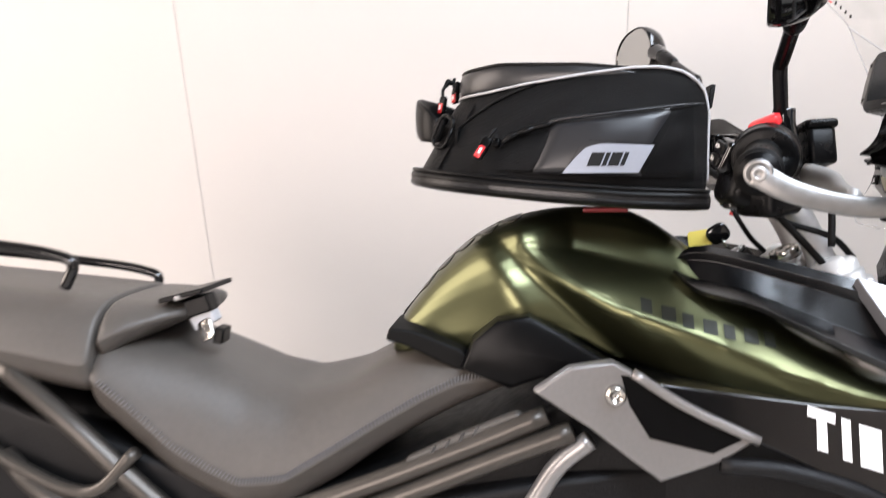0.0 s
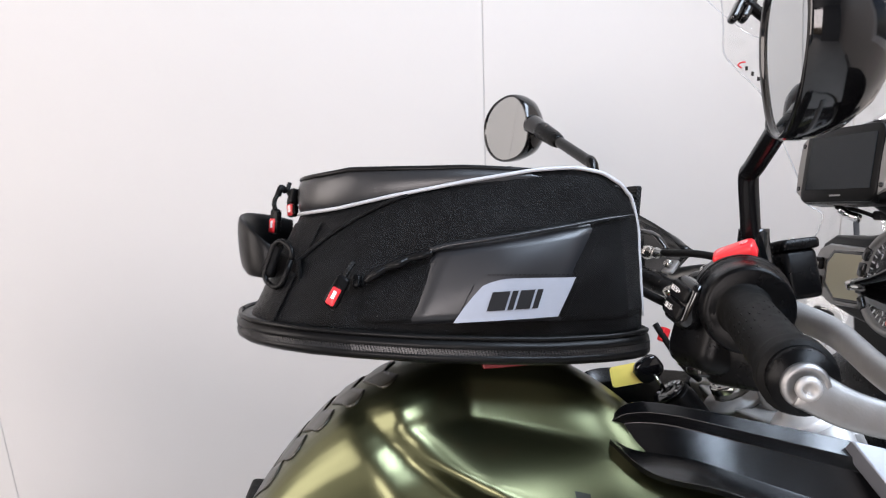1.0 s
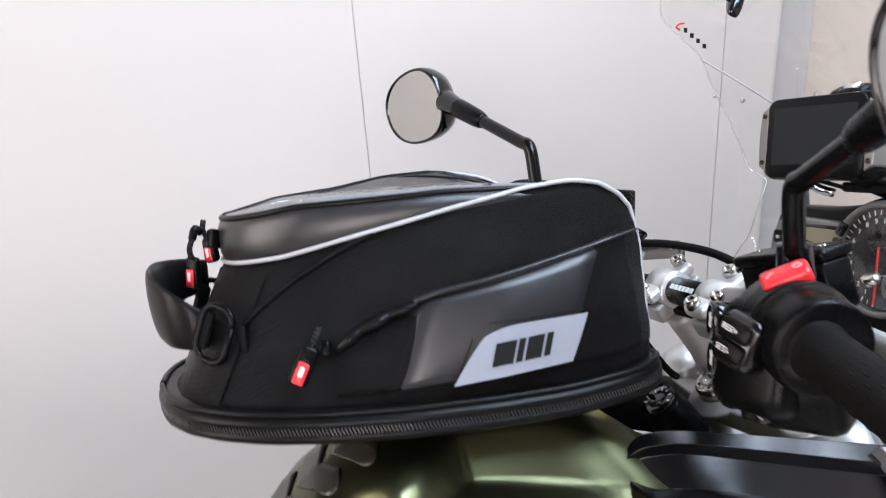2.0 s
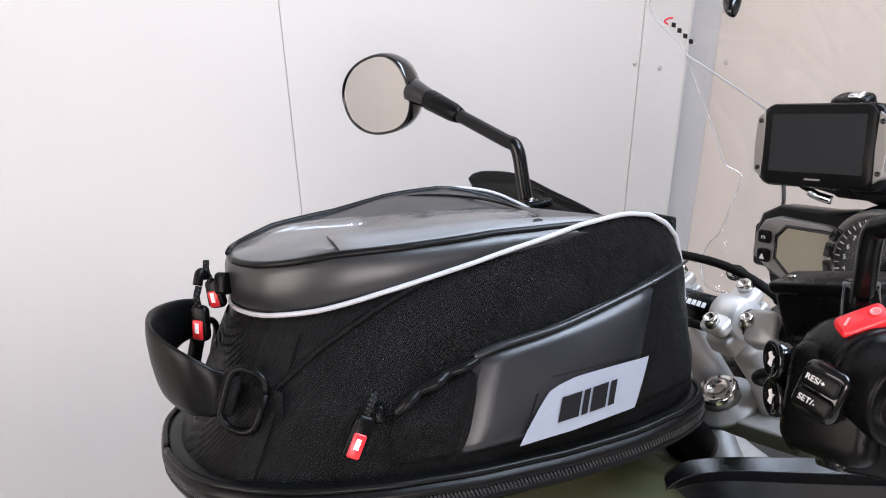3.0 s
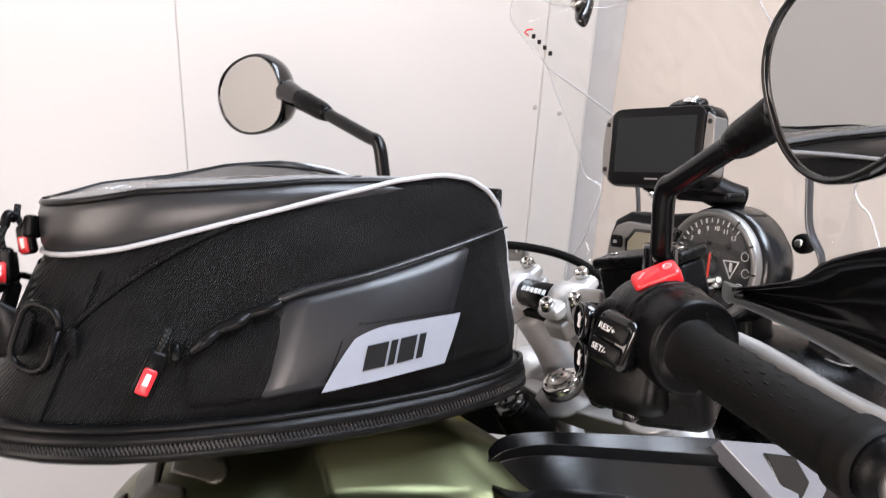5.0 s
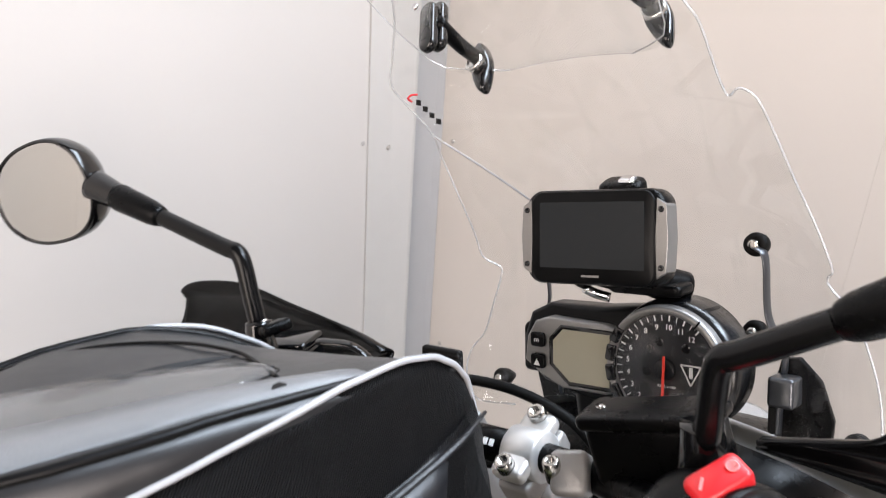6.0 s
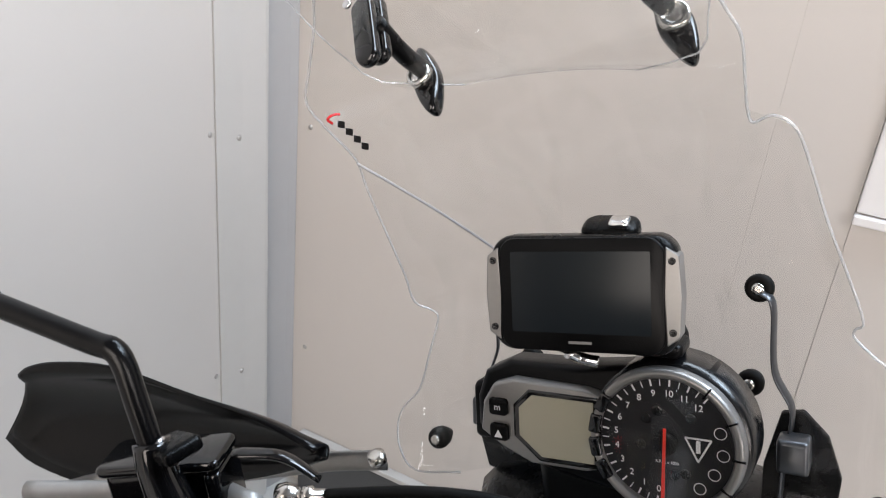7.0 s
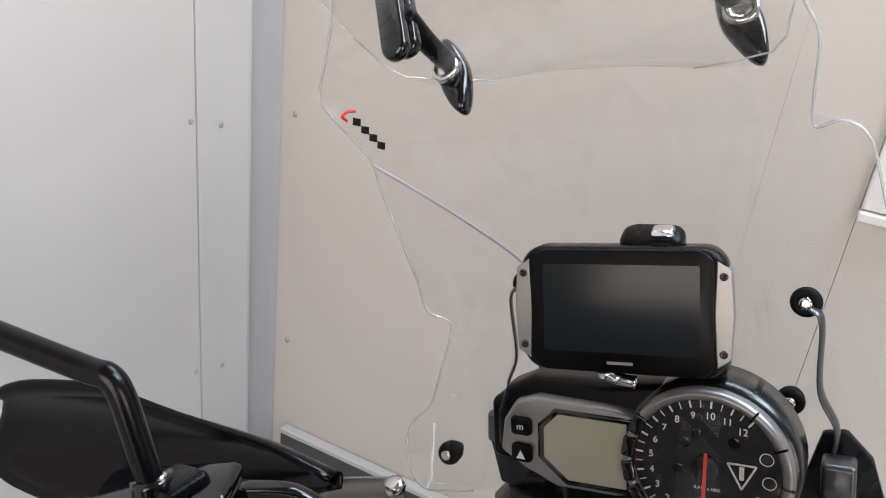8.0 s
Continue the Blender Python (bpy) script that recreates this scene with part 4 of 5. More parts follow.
ign = part("ignition_lock", tube([(.690, .02, .985), (.672, .02, 1.015), (.662, .02, 1.030)], [.024, .022, .0195], segs=28), PLASTIC, bike)
IG = Matrix.Translation((.661, .020, 1.031)) @ axes((-.55, 0, .83))
part("lock_face", lathe(IG.translation, (-.55, 0, .83), ((.0185, 0), (.0175, .003), (.008, .003), (.002, .002)), 32), GLOSS, ign)
for k in range(7):
    a = radians(20 + 32 * k)
    part("print_bar", plate([(-.0018, -.0008), (.0018, -.0008), (.0018, .0008), (-.0018, .0008)], IG @ pose(0, 0, 0, 0, 0, math.degrees(a)) @ Matrix.Translation((.0135, 0, .0033)), .0003), WHITE, ign, smooth=False)
part("key_head", pillow(rounded(.030, .026, .010), Matrix.Translation((.640, .022, 1.058)) @ axes((.1, 1, .1), up=(-.55, 0, .83)), .010, .003), GLOSS, bike)
part("key_blade", box((.650, .021, 1.044), (.003, .008, .02), pose(0, 0, 0, 0, -33, 0)), STEEL, bike)

# key tag: a loose yellow paper label
tag = thing("key_tag", (.622, .028, 1.040), "yellow paper tag hanging from the ignition key", "key tag")
part("card", plate([(x + .0015 * math.sin(9 * y), y) for x, y in rounded(.040, .022, .004)], Matrix.Translation((.622, .030, 1.052)) @ axes((-.45, -.85, .3)) @ pose(0, 0, 0, 0, 0, 12), .0012), YELLOW, tag, smooth=False)
part("ring", lathe((.634, .026, 1.056), (.3, 1, 0), ((.008, -.0006), (.0092, -.0006), (.0092, .0006), (.008, .0006), (.008, -.0006)), 24), STEEL, tag)


# ---- mirrors ----
def build_mirror(s, base, elbow, joint, centre, facing, roll):
    q = lambda p: (p[0], s * p[1], p[2])
    b, e, j = Vector(q(base)), Vector(q(elbow)), Vector(q(joint))
    arm = part("mirror_arm", tube([b, b.lerp(e, .5), b.lerp(e, .88), e.lerp(j, .03) + Vector((0, 0, .001)), e.lerp(j, .12), e.lerp(j, .5), e.lerp(j, .72)], .0076, segs=18, smooth_steps=5), ARMPAINT, bike)
    part("sleeve", tube([e.lerp(j, .55), e.lerp(j, .62), e.lerp(j, .86), e.lerp(j, .9)], [.0085, .0112, .0128, .0105], segs=18, smooth_steps=2), SATIN, arm)
    part("ball_joint", tube([e.lerp(j, .84), e.lerp(j, .92), e.lerp(j, 1.06)], [.0110, .0125, .015], segs=20), GLOSS, arm)
    part("locknut", lathe(b + Vector((0, 0, -.006)), (0, 0, 1), ((.0115, 0), (.0115, .010), (.0085, .013)), 6), GLOSS, arm)
    m = Matrix.Translation(q(centre)) @ axes(q(facing)) @ pose(0, 0, 0, 0, 0, roll)
    outline = []
    for k in range(56):
        a = 2 * math.pi * k / 56
        ca, sa = math.cos(a), math.sin(a)
        outline.append((.0545 * math.copysign(abs(ca) ** .86, ca), .0470 * math.copysign(abs(sa) ** .86, sa) * (1 - .10 * ca * -s)))
    shape = ((.955, .002), (.965, .0045), (1.0, .0055), (1.03, .003), (1.04, -.004), (1.02, -.014), (.92, -.028), (.72, -.040), (.42, -.048), (.1, -.050))
    shell = part("mirror_shell", loft([[m @ Vector((x * k, y * k, h)) for x, y in outline] for k, h in shape]), GLOSS, arm)
    part("mirror_glass", plate([(x * .962, y * .962) for x, y in outline], m @ Matrix.Translation((0, 0, .0025)), .001), MIRROR, shell, "mirror glass", smooth=False)


build_mirror(1, (.646, .205, 1.222), (.650, .217, 1.283), (.612, .366, 1.348), (.580, .418, 1.350), (-.89, -.44, .0), 10)
build_mirror(-1, (.653, .187, 1.202), (.646, .200, 1.251), (.632, .310, 1.306), (.591, .364, 1.322), (-.96, -.277, .03), 25)

# ---- hand guards ----
for s in (-1, 1):
    q = lambda *p: (p[0], s * p[1], p[2])
    z0 = 0 if s < 0 else .012
    bar = part("guard_bar", tube([q(.568, .402, 1.142 + z0), q(.592, .407, 1.128 + z0), q(.625, .408, 1.118 + z0), q(.665, .400, 1.113 + z0), q(.705, .365, 1.116 + z0), q(.745, .28, 1.126), q(.772, .19, 1.138), q(.782, .136, 1.144)],
                [.0112, .0100, .0090, .0088, .0088, .0088, .0088, .0088], segs=14, flat=.34, up=(0, 1, 0) if s < 0 else (0, -1, 0)), GUARDALU, bike, "brushed aluminium hand guard bar")
    part("end_washer", lathe(q(.571, .398, 1.142 + z0), q(-.29, .955, -.08), ((.0118, 0), (.0122, .003), (.0118, .006), (.0095, .007), (.0085, .006)), 32), GUARDALU, bar)
    part("end_bolt", lathe(q(.5695, .4045, 1.1415 + z0), q(-.29, .955, -.08), ((.0065, 0), (.0065, .003), (.005, .0042), (.0034, .0042), (.003, .002)), 20), CASTALU, bar)
    part("inner_bolt", lathe(q(.772, .134, 1.150), (-.3, 0, 1), ((.007, 0), (.007, .006), (.003, .007)), 12), STEEL, bar)
    part("bar_weight", tube([q(.577, .380, 1.144 + z0), q(.571, .399, 1.142 + z0)], .0175, segs=24), SATIN, bike)
    # shield: a curved shell, tall outside, running to a point inside
    if s < 0:
        UP = ((.745, .178, 1.160), (.742, .21, 1.168), (.735, .245, 1.180), (.730, .27, 1.197), (.722, .33, 1.216), (.712, .385, 1.221), (.705, .412, 1.218), (.702, .424, 1.212))
        DN = ((.745, .175, 1.153), (.747, .21, 1.147), (.745, .245, 1.142), (.742, .27, 1.138), (.732, .33, 1.127), (.720, .40, 1.118), (.708, .462, 1.128), (.702, .484, 1.148))
    else:
        UP = ((.747, .165, 1.166), (.742, .21, 1.188), (.732, .27, 1.207), (.722, .33, 1.225), (.712, .385, 1.227), (.705, .412, 1.223), (.702, .424, 1.216))
        DN = ((.747, .160, 1.158), (.748, .21, 1.135), (.742, .27, 1.118), (.732, .33, 1.106), (.720, .40, 1.102), (.708, .462, 1.120), (.702, .484, 1.146))
    up_line, dn_line = spline(UP, 4), spline(DN, 4)
    rows = []
    for i, (a, b) in enumerate(zip(up_line, dn_line)):
        row, taper = [], math.sin(math.pi * min(1.0, (i + 2) / (len(up_line) + 3))) ** .6
        for k in range(7):
            t = k / 6
            p = a.lerp(b, t) + Vector((.020, .004, 0)) * math.sin(math.pi * t) * taper
            row.append(q(p.x - (.006 if k == 0 else 0), p.y, p.z + (0 if s < 0 else .004)))
        rows.append(row)
    part("hand_shield", loft(rows, closed=False), SHIELD, bar, "black plastic hand shield", solid=.003)
    if s < 0:
        part("shield_strap", tube([q(.712, .345, 1.190), q(.700, .350, 1.150), q(.705, .350, 1.118)], .007, segs=10, flat=.4), SATIN, bar)

# ---- windscreen: a curved clear sheet with a stepped outline ----
def sheet_x(y, z):
    edge = look_up(((1.05, .880), (1.112, .906), (1.21, .915), (1.26, .900), (1.30, .880), (1.36, .846), (1.405, .806), (1.50, .735)), z)
    return edge + .075 * (1 - min(1.0, (y / .178) ** 2))


LEFT = ((1.055, .150), (1.062, .185), (1.076, .203), (1.095, .208), (1.112, .203), (1.133, .183), (1.166, .172), (1.195, .164), (1.204, .167), (1.216, .178), (1.244, .178), (1.293, .177), (1.330, .174), (1.356, .171), (1.385, .173), (1.406, .172), (1.43, .158), (1.459, .140), (1.50, .118), (1.53, .10))
RIGHT = ((1.055, .150), (1.062, .185), (1.076, .203), (1.100, .207), (1.14, .202), (1.188, .187), (1.199, .177), (1.207, .165), (1.214, .165), (1.223, .170), (1.255, .161), (1.294, .150), (1.344, .140), (1.362, .134), (1.369, .122), (1.363, .109), (1.372, .107), (1.39, .109), (1.419, .112), (1.435, .106), (1.47, .092), (1.50, .08), (1.53, .07))
zs = [1.055 + (1.53 - 1.055) * k / 72 for k in range(73)]


def width_at(table, z):
    best = look_up([r for i, r in enumerate(table) if i == 0 or r[0] > max(q[0] for q in table[:i])], z)
    return best


bm = bmesh.new()
rows = []
for z in zs:
    wl, wr = width_at(LEFT, z), width_at(RIGHT, z)
    rows.append([bm.verts.new((sheet_x(y, z), y, z)) for y in [-wr + (wl + wr) * k / 32 for k in range(33)]])
for a, b in zip(rows, rows[1:]):
    for i in range(32):
        bm.faces.new((a[i], a[i + 1], b[i + 1], b[i]))
windscreen = part("windscreen", bm, CLEAR, bike, "clear acrylic touring windscreen")
for table, s in ((LEFT, 1), (RIGHT, -1)):
    part("screen_edge", tube([(sheet_x(w, z), s * w, z) for z, w in table], .0010, segs=8, smooth_steps=4), EDGE, windscreen)
part("screen_edge", tube([(sheet_x(y, 1.352 - .125 * t) - .001, y, 1.352 - .125 * t) for t, y in [(k / 8, .171 - .078 * k / 8) for k in range(9)]], .0011, segs=8, smooth_steps=1), GREYTRIM, windscreen)
# maker's mark: red hook and dark bars
for k in range(4):
    y, z = .1630 - .0010 * k, 1.3860 - .0068 * k
    part("mark_bar", box((sheet_x(y, z) - .0015, y, z), (.0006, .0060, .0050), pose(0, 0, 0, 12, 0, 0)), INK, windscreen, smooth=False)
part("mark_hook", tube([(sheet_x(.16, 1.39) - .002, .161, 1.3935), (sheet_x(.165, 1.39) - .002, .165, 1.3938), (sheet_x(.168, 1.39) - .002, .1682, 1.3912), (sheet_x(.168, 1.385) - .002, .1680, 1.3875)], .0010, segs=8), RED, windscreen)
# clip-on deflector above, held by two black clamps with screw knobs
bm = bmesh.new()
rows = []
for k in range(15):
    z = 1.395 + .125 * k / 14
    w = look_up(((1.395, .060), (1.402, .090), (1.415, .107), (1.44, .118), (1.48, .124), (1.52, .12)), z)
    rows.append([bm.verts.new((sheet_x(y, z) - .022 - .10 * (z - 1.395), y + .012, z + .012 * (1 - (y / .12) ** 2) * (1 if k == 0 else .3))) for y in [w * j / 12 for j in range(-12, 13)]])
for a, b in zip(rows, rows[1:]):
    for i in range(24):
        bm.faces.new((a[i], a[i + 1], b[i + 1], b[i]))
low_edge = [tuple(v.co) for v in rows[0]]
left_edge = [tuple(r[-1].co) for r in rows]
right_edge = [tuple(r[0].co) for r in rows]
deflector = part("deflector", bm, CLEAR, windscreen, "clear clip-on deflector")
for line, r in ((low_edge[::2], .0002), (left_edge[::2], .0006), (right_edge[::2], .0006)):
    part("deflector_edge", tube(line, r, segs=6, smooth_steps=2), EDGE, deflector)
for s, knob_at, top in ((1, (.852, .096, 1.409), (.803, .099, 1.452)), (-1, (.858, -.073, 1.428), (.812, -.050, 1.478))):
    c, t = Vector(knob_at), Vector(top)
    clamp = part("clamp_arm", tube([c + Vector((.004, 0, .004)), c.lerp(t, .5), t], .0065, segs=12), SATIN, windscreen)
    part("wing_knob", pillow([(.0105 * math.cos(a) * (1 + .0), .023 * math.sin(a) * (1 - .25 * math.cos(2 * a))) for a in [2 * math.pi * k / 28 for k in range(28)]], Matrix.Translation(c) @ axes((-.80, .15 * s, .55), up=(.3, .42, .85)), .013, .004), GLOSS, clamp)
    part("knob_screw", lathe(c + Vector((-.0075, .001 * s, .005)), (-.80, .15 * s, .55), ((.0092, -.002), (.0092, .004), (.0070, .005), (.0066, .0035), (.003, .0035)), 24), STEEL, clamp)
    for d in (-.006, .006):
        part("jaw", pillow(rounded(.016, .052, .0075), Matrix.Translation(t + Vector((d, .004 * s, -.004))) @ axes((-.80, .1 * s, .55), up=(.45, .35 * s, .8)), .009, .003), GLOSS, clamp)
    for d in (-.018, .018):
        part("jaw_screw", lathe(t + Vector((-.012, .004 * s + d * .35 * s, -.002 + d * .85)), (-.80, .1 * s, .55), ((.003, 0), (.003, .002), (.0015, .002)), 10), CHROME, clamp)
# stays that hold the sheet
for s in (-1, 1):
    q = lambda *p: (p[0], s * p[1], p[2])
    stay = part("screen_stay", tube([q(.938, .105, 1.232), q(.936, .1125, 1.222), q(.936, .1125, 1.172), q(.938, .124, 1.140), q(.940, .118, 1.100), q(.940, .114, 1.06)], .0050, segs=10, flat=.28), STAY, bike)
    for p in (q(.944, .102, 1.233), q(.955, .092, 1.150), q(.925, .182, 1.073)):
        part("rubber_knob", lathe(p, (-1, 0, .25), ((.004, -.02), (.0095, -.008), (.0105, 0), (.0095, .004), (.006, .005), (.004, .003)), 24), RUBBER, stay)
        part("knob_bolt", lathe(Vector(p) + Vector((-.005, 0, .001)), (-1, 0, .25), ((.0045, 0), (.0045, .003), (.002, .003)), 10), STEEL, stay)
    part("stay_bracket", loft([[q(.955, y, z) for y, z in o] for o in (((.095, 1.02), (.150, 1.03), (.156, 1.075), (.147, 1.110), (.130, 1.130), (.114, 1.127), (.10, 1.08)),)] + [[q(.962, y, z) for y, z in ((.095, 1.02), (.150, 1.03), (.156, 1.075), (.147, 1.110), (.130, 1.130), (.114, 1.127), (.10, 1.08))]]), SATIN, bike, bevel=.002)
    part("socket", pillow(rounded(.022, .026, .003), Matrix.Translation(q(.928, .126, 1.110)) @ axes((-1, 0, .2)), .026, .004), STAY, bike)
part("cowl", loft([[(x, -w, z), (x, -w * .6, z + .03), (x, w * .6, z + .03), (x, w, z), (x, w * .8, z - .10), (x, -w * .8, z - .10)] for x, w, z in ((.86, .10, 1.02), (.92, .17, 1.03), (1.0, .19, 1.02), (1.08, .15, .98), (1.13, .08, .93))]), SATIN, bike, sub=1)
part("headlight", lathe((1.10, 0, .93), (1, 0, .1), ((.08, -.05), (.085, 0), (.08, .012), (.03, .022)), 32), LENSBODY, bike)

# ---- dash ----
DN3 = Vector((-.985, 0, .17)).normalized()
GC = Vector((.876, -.0475, 1.1375))
FACE = Matrix.Translation(GC) @ axes(DN3)                  # x: towards the bike's right is minus y
dash = part("dash_body", pillow([(-.158 + .0, .012), (-.150, .034), (-.128, .045), (-.07, .046), (-.02, .052), (.03, .053), (.055, .02), (.055, -.02), (.03, -.053), (-.03, -.052), (-.09, -.043), (-.135, -.032), (-.158, -.012)], FACE @ Matrix.Translation((0, 0, -.022)), .034, .006), PLASTIC, bike, "black instrument cluster")
ux = FACE.to_3x3() @ Vector((1, 0, 0))
flip = 1 if ux.y < 0 else -1                               # makes local +x the bike's right side
F = lambda x, y, h=0.0: FACE @ Vector((flip * x, y, h))
FF = FACE @ Matrix.Diagonal((flip, 1, 1, 1))
bez_out = [(-.147, .012), (-.137, .028), (-.120, .034), (-.060, .032), (-.046, .029), (-.053, .010), (-.053, -.010), (-.046, -.029), (-.060, -.033), (-.105, -.034), (-.130, -.024), (-.150, -.012)]
bez = part("bezel", loft([[F(x, y, h) for x, y in [(-.088 + (x + .088) * k, y * k) for x, y in bez_out]] for k, h in ((1.0, -.010), (1.0, .002), (.96, .0055), (.93, .006))]), BEZEL, dash, "silver bezel", bevel=.0015)
lcd_out = [(-.116, .013), (-.104, .0255), (-.050, .0255), (-.050, .010), (-.050, -.010), (-.050, -.0265), (-.096, -.0275), (-.116, -.011)]
part("lcd_frame", loft([[F(-.083 + (x + .083) * k, y * k, h) for x, y in lcd_out] for k, h in ((1.07, .004), (1.07, .0072), (1.0, .0076))]), GLOSS, bez)
part("lcd", loft([[F(-.083 + (x + .083) * k, y * k, h) for x, y in lcd_out] for k, h in ((.93, .0076), (.92, .0082))]), LCD, bez, "blank beige display", smooth=False)
for k in (1, -1):
    b = part("dash_button", pillow(rounded(.016, .014, .003), FF @ Matrix.Translation((-.1315, k * .0105, .007)), .005, .0015), SATIN, bez)
    if k == 1:
        lettering("m", FACE @ Matrix.Translation((flip * -.1315, .0105, .0098)) @ (Matrix.Identity(4) if flip == 1 else pose(0, 0, 0, 0, 180, 0)), .0075, WHITE, b)
    else:
        part("symbol", loft([[F(-.1315 + x, -.0115 + y, h) for x, y in ((-.0035, -.003), (.0035, -.003), (0, .0035))] for h in (.0096, .0099)]), WHITE, b, smooth=False)
ring = part("gauge_ring", lathe(GC, DN3, ((.0485, .000), (.0480, .006), (.0500, .0095), (.0535, .010), (.0555, .006), (.0565, -.004), (.0565, -.030), (.050, -.036)), 64), BEZEL, dash, "silver gauge ring")
for k in range(5):
    a = radians(-62 + 29 * k)
    part("ring_mark", box(F(.0515 * math.cos(a), .0515 * math.sin(a), .0095), (.0014, .009, .0016), axes(DN3) @ pose(0, 0, 0, 0, 0, math.degrees(a) * flip - 90)), GLOSS, ring, smooth=False)
for k in range(4):
    a = radians(150 + 20 * k)
    part("ring_grip", pillow(rounded(.0085, .015, .002), FF @ pose(0, 0, 0, 0, 0, math.degrees(a)) @ Matrix.Translation((.0515, 0, .0085)), .005, .0015), GLOSS, ring)
dial = part("dial", lathe(GC, DN3, ((.0482, .0028), (.0478, .0032), (.020, .0032)), 56), DIAL, dash, "black rev counter face", smooth=False)
# numerals anticlockwise from zero at the foot, over the left, to twelve at the right
for k in range(13):
    a = radians(262 - 17.6 * k)
    if k <= 12:
        for f, lw in ((0, .0012), (.5, .0006)):
            b = radians(262 - 17.6 * (k + f))
            if k + f <= 12:
                part("tick", box(F(.0445 * math.cos(b), .0445 * math.sin(b), .0037), (lw, .0048, .0005), axes(DN3) @ pose(0, 0, 0, 0, 0, math.degrees(b) * flip - 90)), WHITE, dial, smooth=False)
    lettering(str(k), FACE @ Matrix.Translation((flip * .0365 * math.cos(a), .0365 * math.sin(a), .0037)) @ (Matrix.Identity(4) if flip == 1 else pose(0, 0, 0, 0, 180, 0)), .0068, WHITE, dial)
for x, y, r in ((.038, .012, .0042), (.040, -.004, .0042), (.034, -.019, .0042), (.024, -.031, .0042)):
    part("warning_lamp", tube([F(x + r * math.cos(2 * math.pi * k / 16), y + r * math.sin(2 * math.pi * k / 16), .0036) for k in range(17)], .00035, segs=6, smooth_steps=0), WHITE, dial)
for x, y in ((-.014, .016), (-.018, -.004), (.018, .020), (-.006, .023), (.006, -.024), (.014, -.022)):
    part("dark_lamp", lathe(F(x, y, .0033), DN3, ((.004, 0), (.0036, .0004), (.001, .0004)), 16), GLOSS, dial)
tri_o = ((.014, .006), (.032, .006), (.023, -.011))
for a, b in zip(tri_o, tri_o[1:] + tri_o[:1]):
    part("badge_bar", tube([F(*a, .004), F(*b, .004)], .0007, segs=6, smooth_steps=0), WHITE, dial)
part("badge_bar", box(F(.023, .0, .004), (.003, .009, .0006), axes(DN3)), WHITE, dial, smooth=False)
lettering("R.P.M. x 1000", FACE @ Matrix.Translation((flip * .001, -.0150, .0037)) @ (Matrix.Identity(4) if flip == 1 else pose(0, 0, 0, 0, 180, 0)), .0030, WHITE, dial)
part("needle_hub", lathe(F(0, 0, .003), DN3, ((.0095, 0), (.009, .004), (.007, .005), (.001, .005)), 28), GLOSS, dial)
part("needle", loft([[F(x + .0, y, h) for x, y in ((-.0024, -.043), (.0000, -.0435), (.0017, .012), (-.0003, .012))] for h in (.0080, .0090)]), NEEDLE, dial, "red needle", smooth=False)
part("dial_lens", plate([(.0475 * math.cos(2 * math.pi * k / 48), .0475 * math.sin(2 * math.pi * k / 48)) for k in range(48)], FACE @ Matrix.Translation((0, 0, .0098)), .0004), LENS, ring, smooth=False)
part("gauge_pod", lathe(GC, DN3, ((.0575, .0), (.060, -.012), (.060, -.04), (.045, -.065), (.02, -.07)), 48), PANELMAT, dash)
part("dash_side", pillow(rounded(.022, .050, .005), FF @ Matrix.Translation((-.155, -.004, -.03)), .03, .005), PLASTIC, dash)
part("dash_stalk", box((.92, .0, 1.06), (.05, .14, .09)), PLASTIC, bike, bevel=.012)

# ---- satnav ----
gps = thing("satnav", (.866, -.003, 1.212), "black satnav with silver sides and blank screen, above the dash", "navigation unit")
GP_AHEAD = (-.970, -.10, .217)
GP = Matrix.Translation((.861, -.001, 1.2555)) @ axes(GP_AHEAD)


def bulged(w, h, r, k):
    return [(x * (1 + k * (1 - (2 * y / h) ** 2)), y * (1 + k * 1.2 * (1 - (2 * x / w) ** 2))) for x, y in rounded(w, h, r, 8)]


case = part("case", pillow(bulged(.126, .080, .013, .035), GP @ Matrix.Translation((0, 0, 0)), .030, .006), SATIN, gps)
part("face", pillow(bulged(.112, .0775, .010, .03), GP @ Matrix.Translation((0, 0, .0145)), .004, .0015), PLASTIC, case)
part("display", plate(rounded(.096, .0560, .001, 2), GP @ Matrix.Translation((0, .002, .0168)), .0008), SCREEN, case, "dark blank screen", smooth=False)
part("maker_bar", plate([(-.008, -.0009), (.008, -.0009), (.008, .0009), (-.008, .0009)], GP @ Matrix.Translation((0, -.0325, .0167)), .0005), SILVER, case, smooth=False)
for s in (-1, 1):
    side = part("side_plate", loft([[GP @ Vector((s * x, y, h)) for x, y in ((.0575, .033), (.066, .027), (.0675, 0), (.066, -.027), (.0575, -.033), (.0560, 0))] for h in (-.006, .0135, .0155)]), BEZEL, case, "silver side plate", bevel=.001)
    for y in (.0235, -.0235):
        part("screw", lathe(GP @ Vector((s * .0615, y, .0155)), GP_AHEAD, ((.0026, 0), (.0024, .001), (.0012, .001), (.001, .0004)), 12), GLOSS, side)
part("cradle", pillow(rounded(.100, .060, .012), GP @ Matrix.Translation((-.004, -.004, -.022)), .020, .005), PLASTIC, gps)
part("latch", pillow(rounded(.040, .024, .009), Matrix.Translation((.882, -.016, 1.2945)) @ axes((-.25, 0, 1)), .013, .004), SATIN, gps)
part("latch_button", pillow(rounded(.014, .012, .003), Matrix.Translation((.877, -.024, 1.3015)) @ axes((-.3, 0, 1)), .006, .002), CHROME, gps)
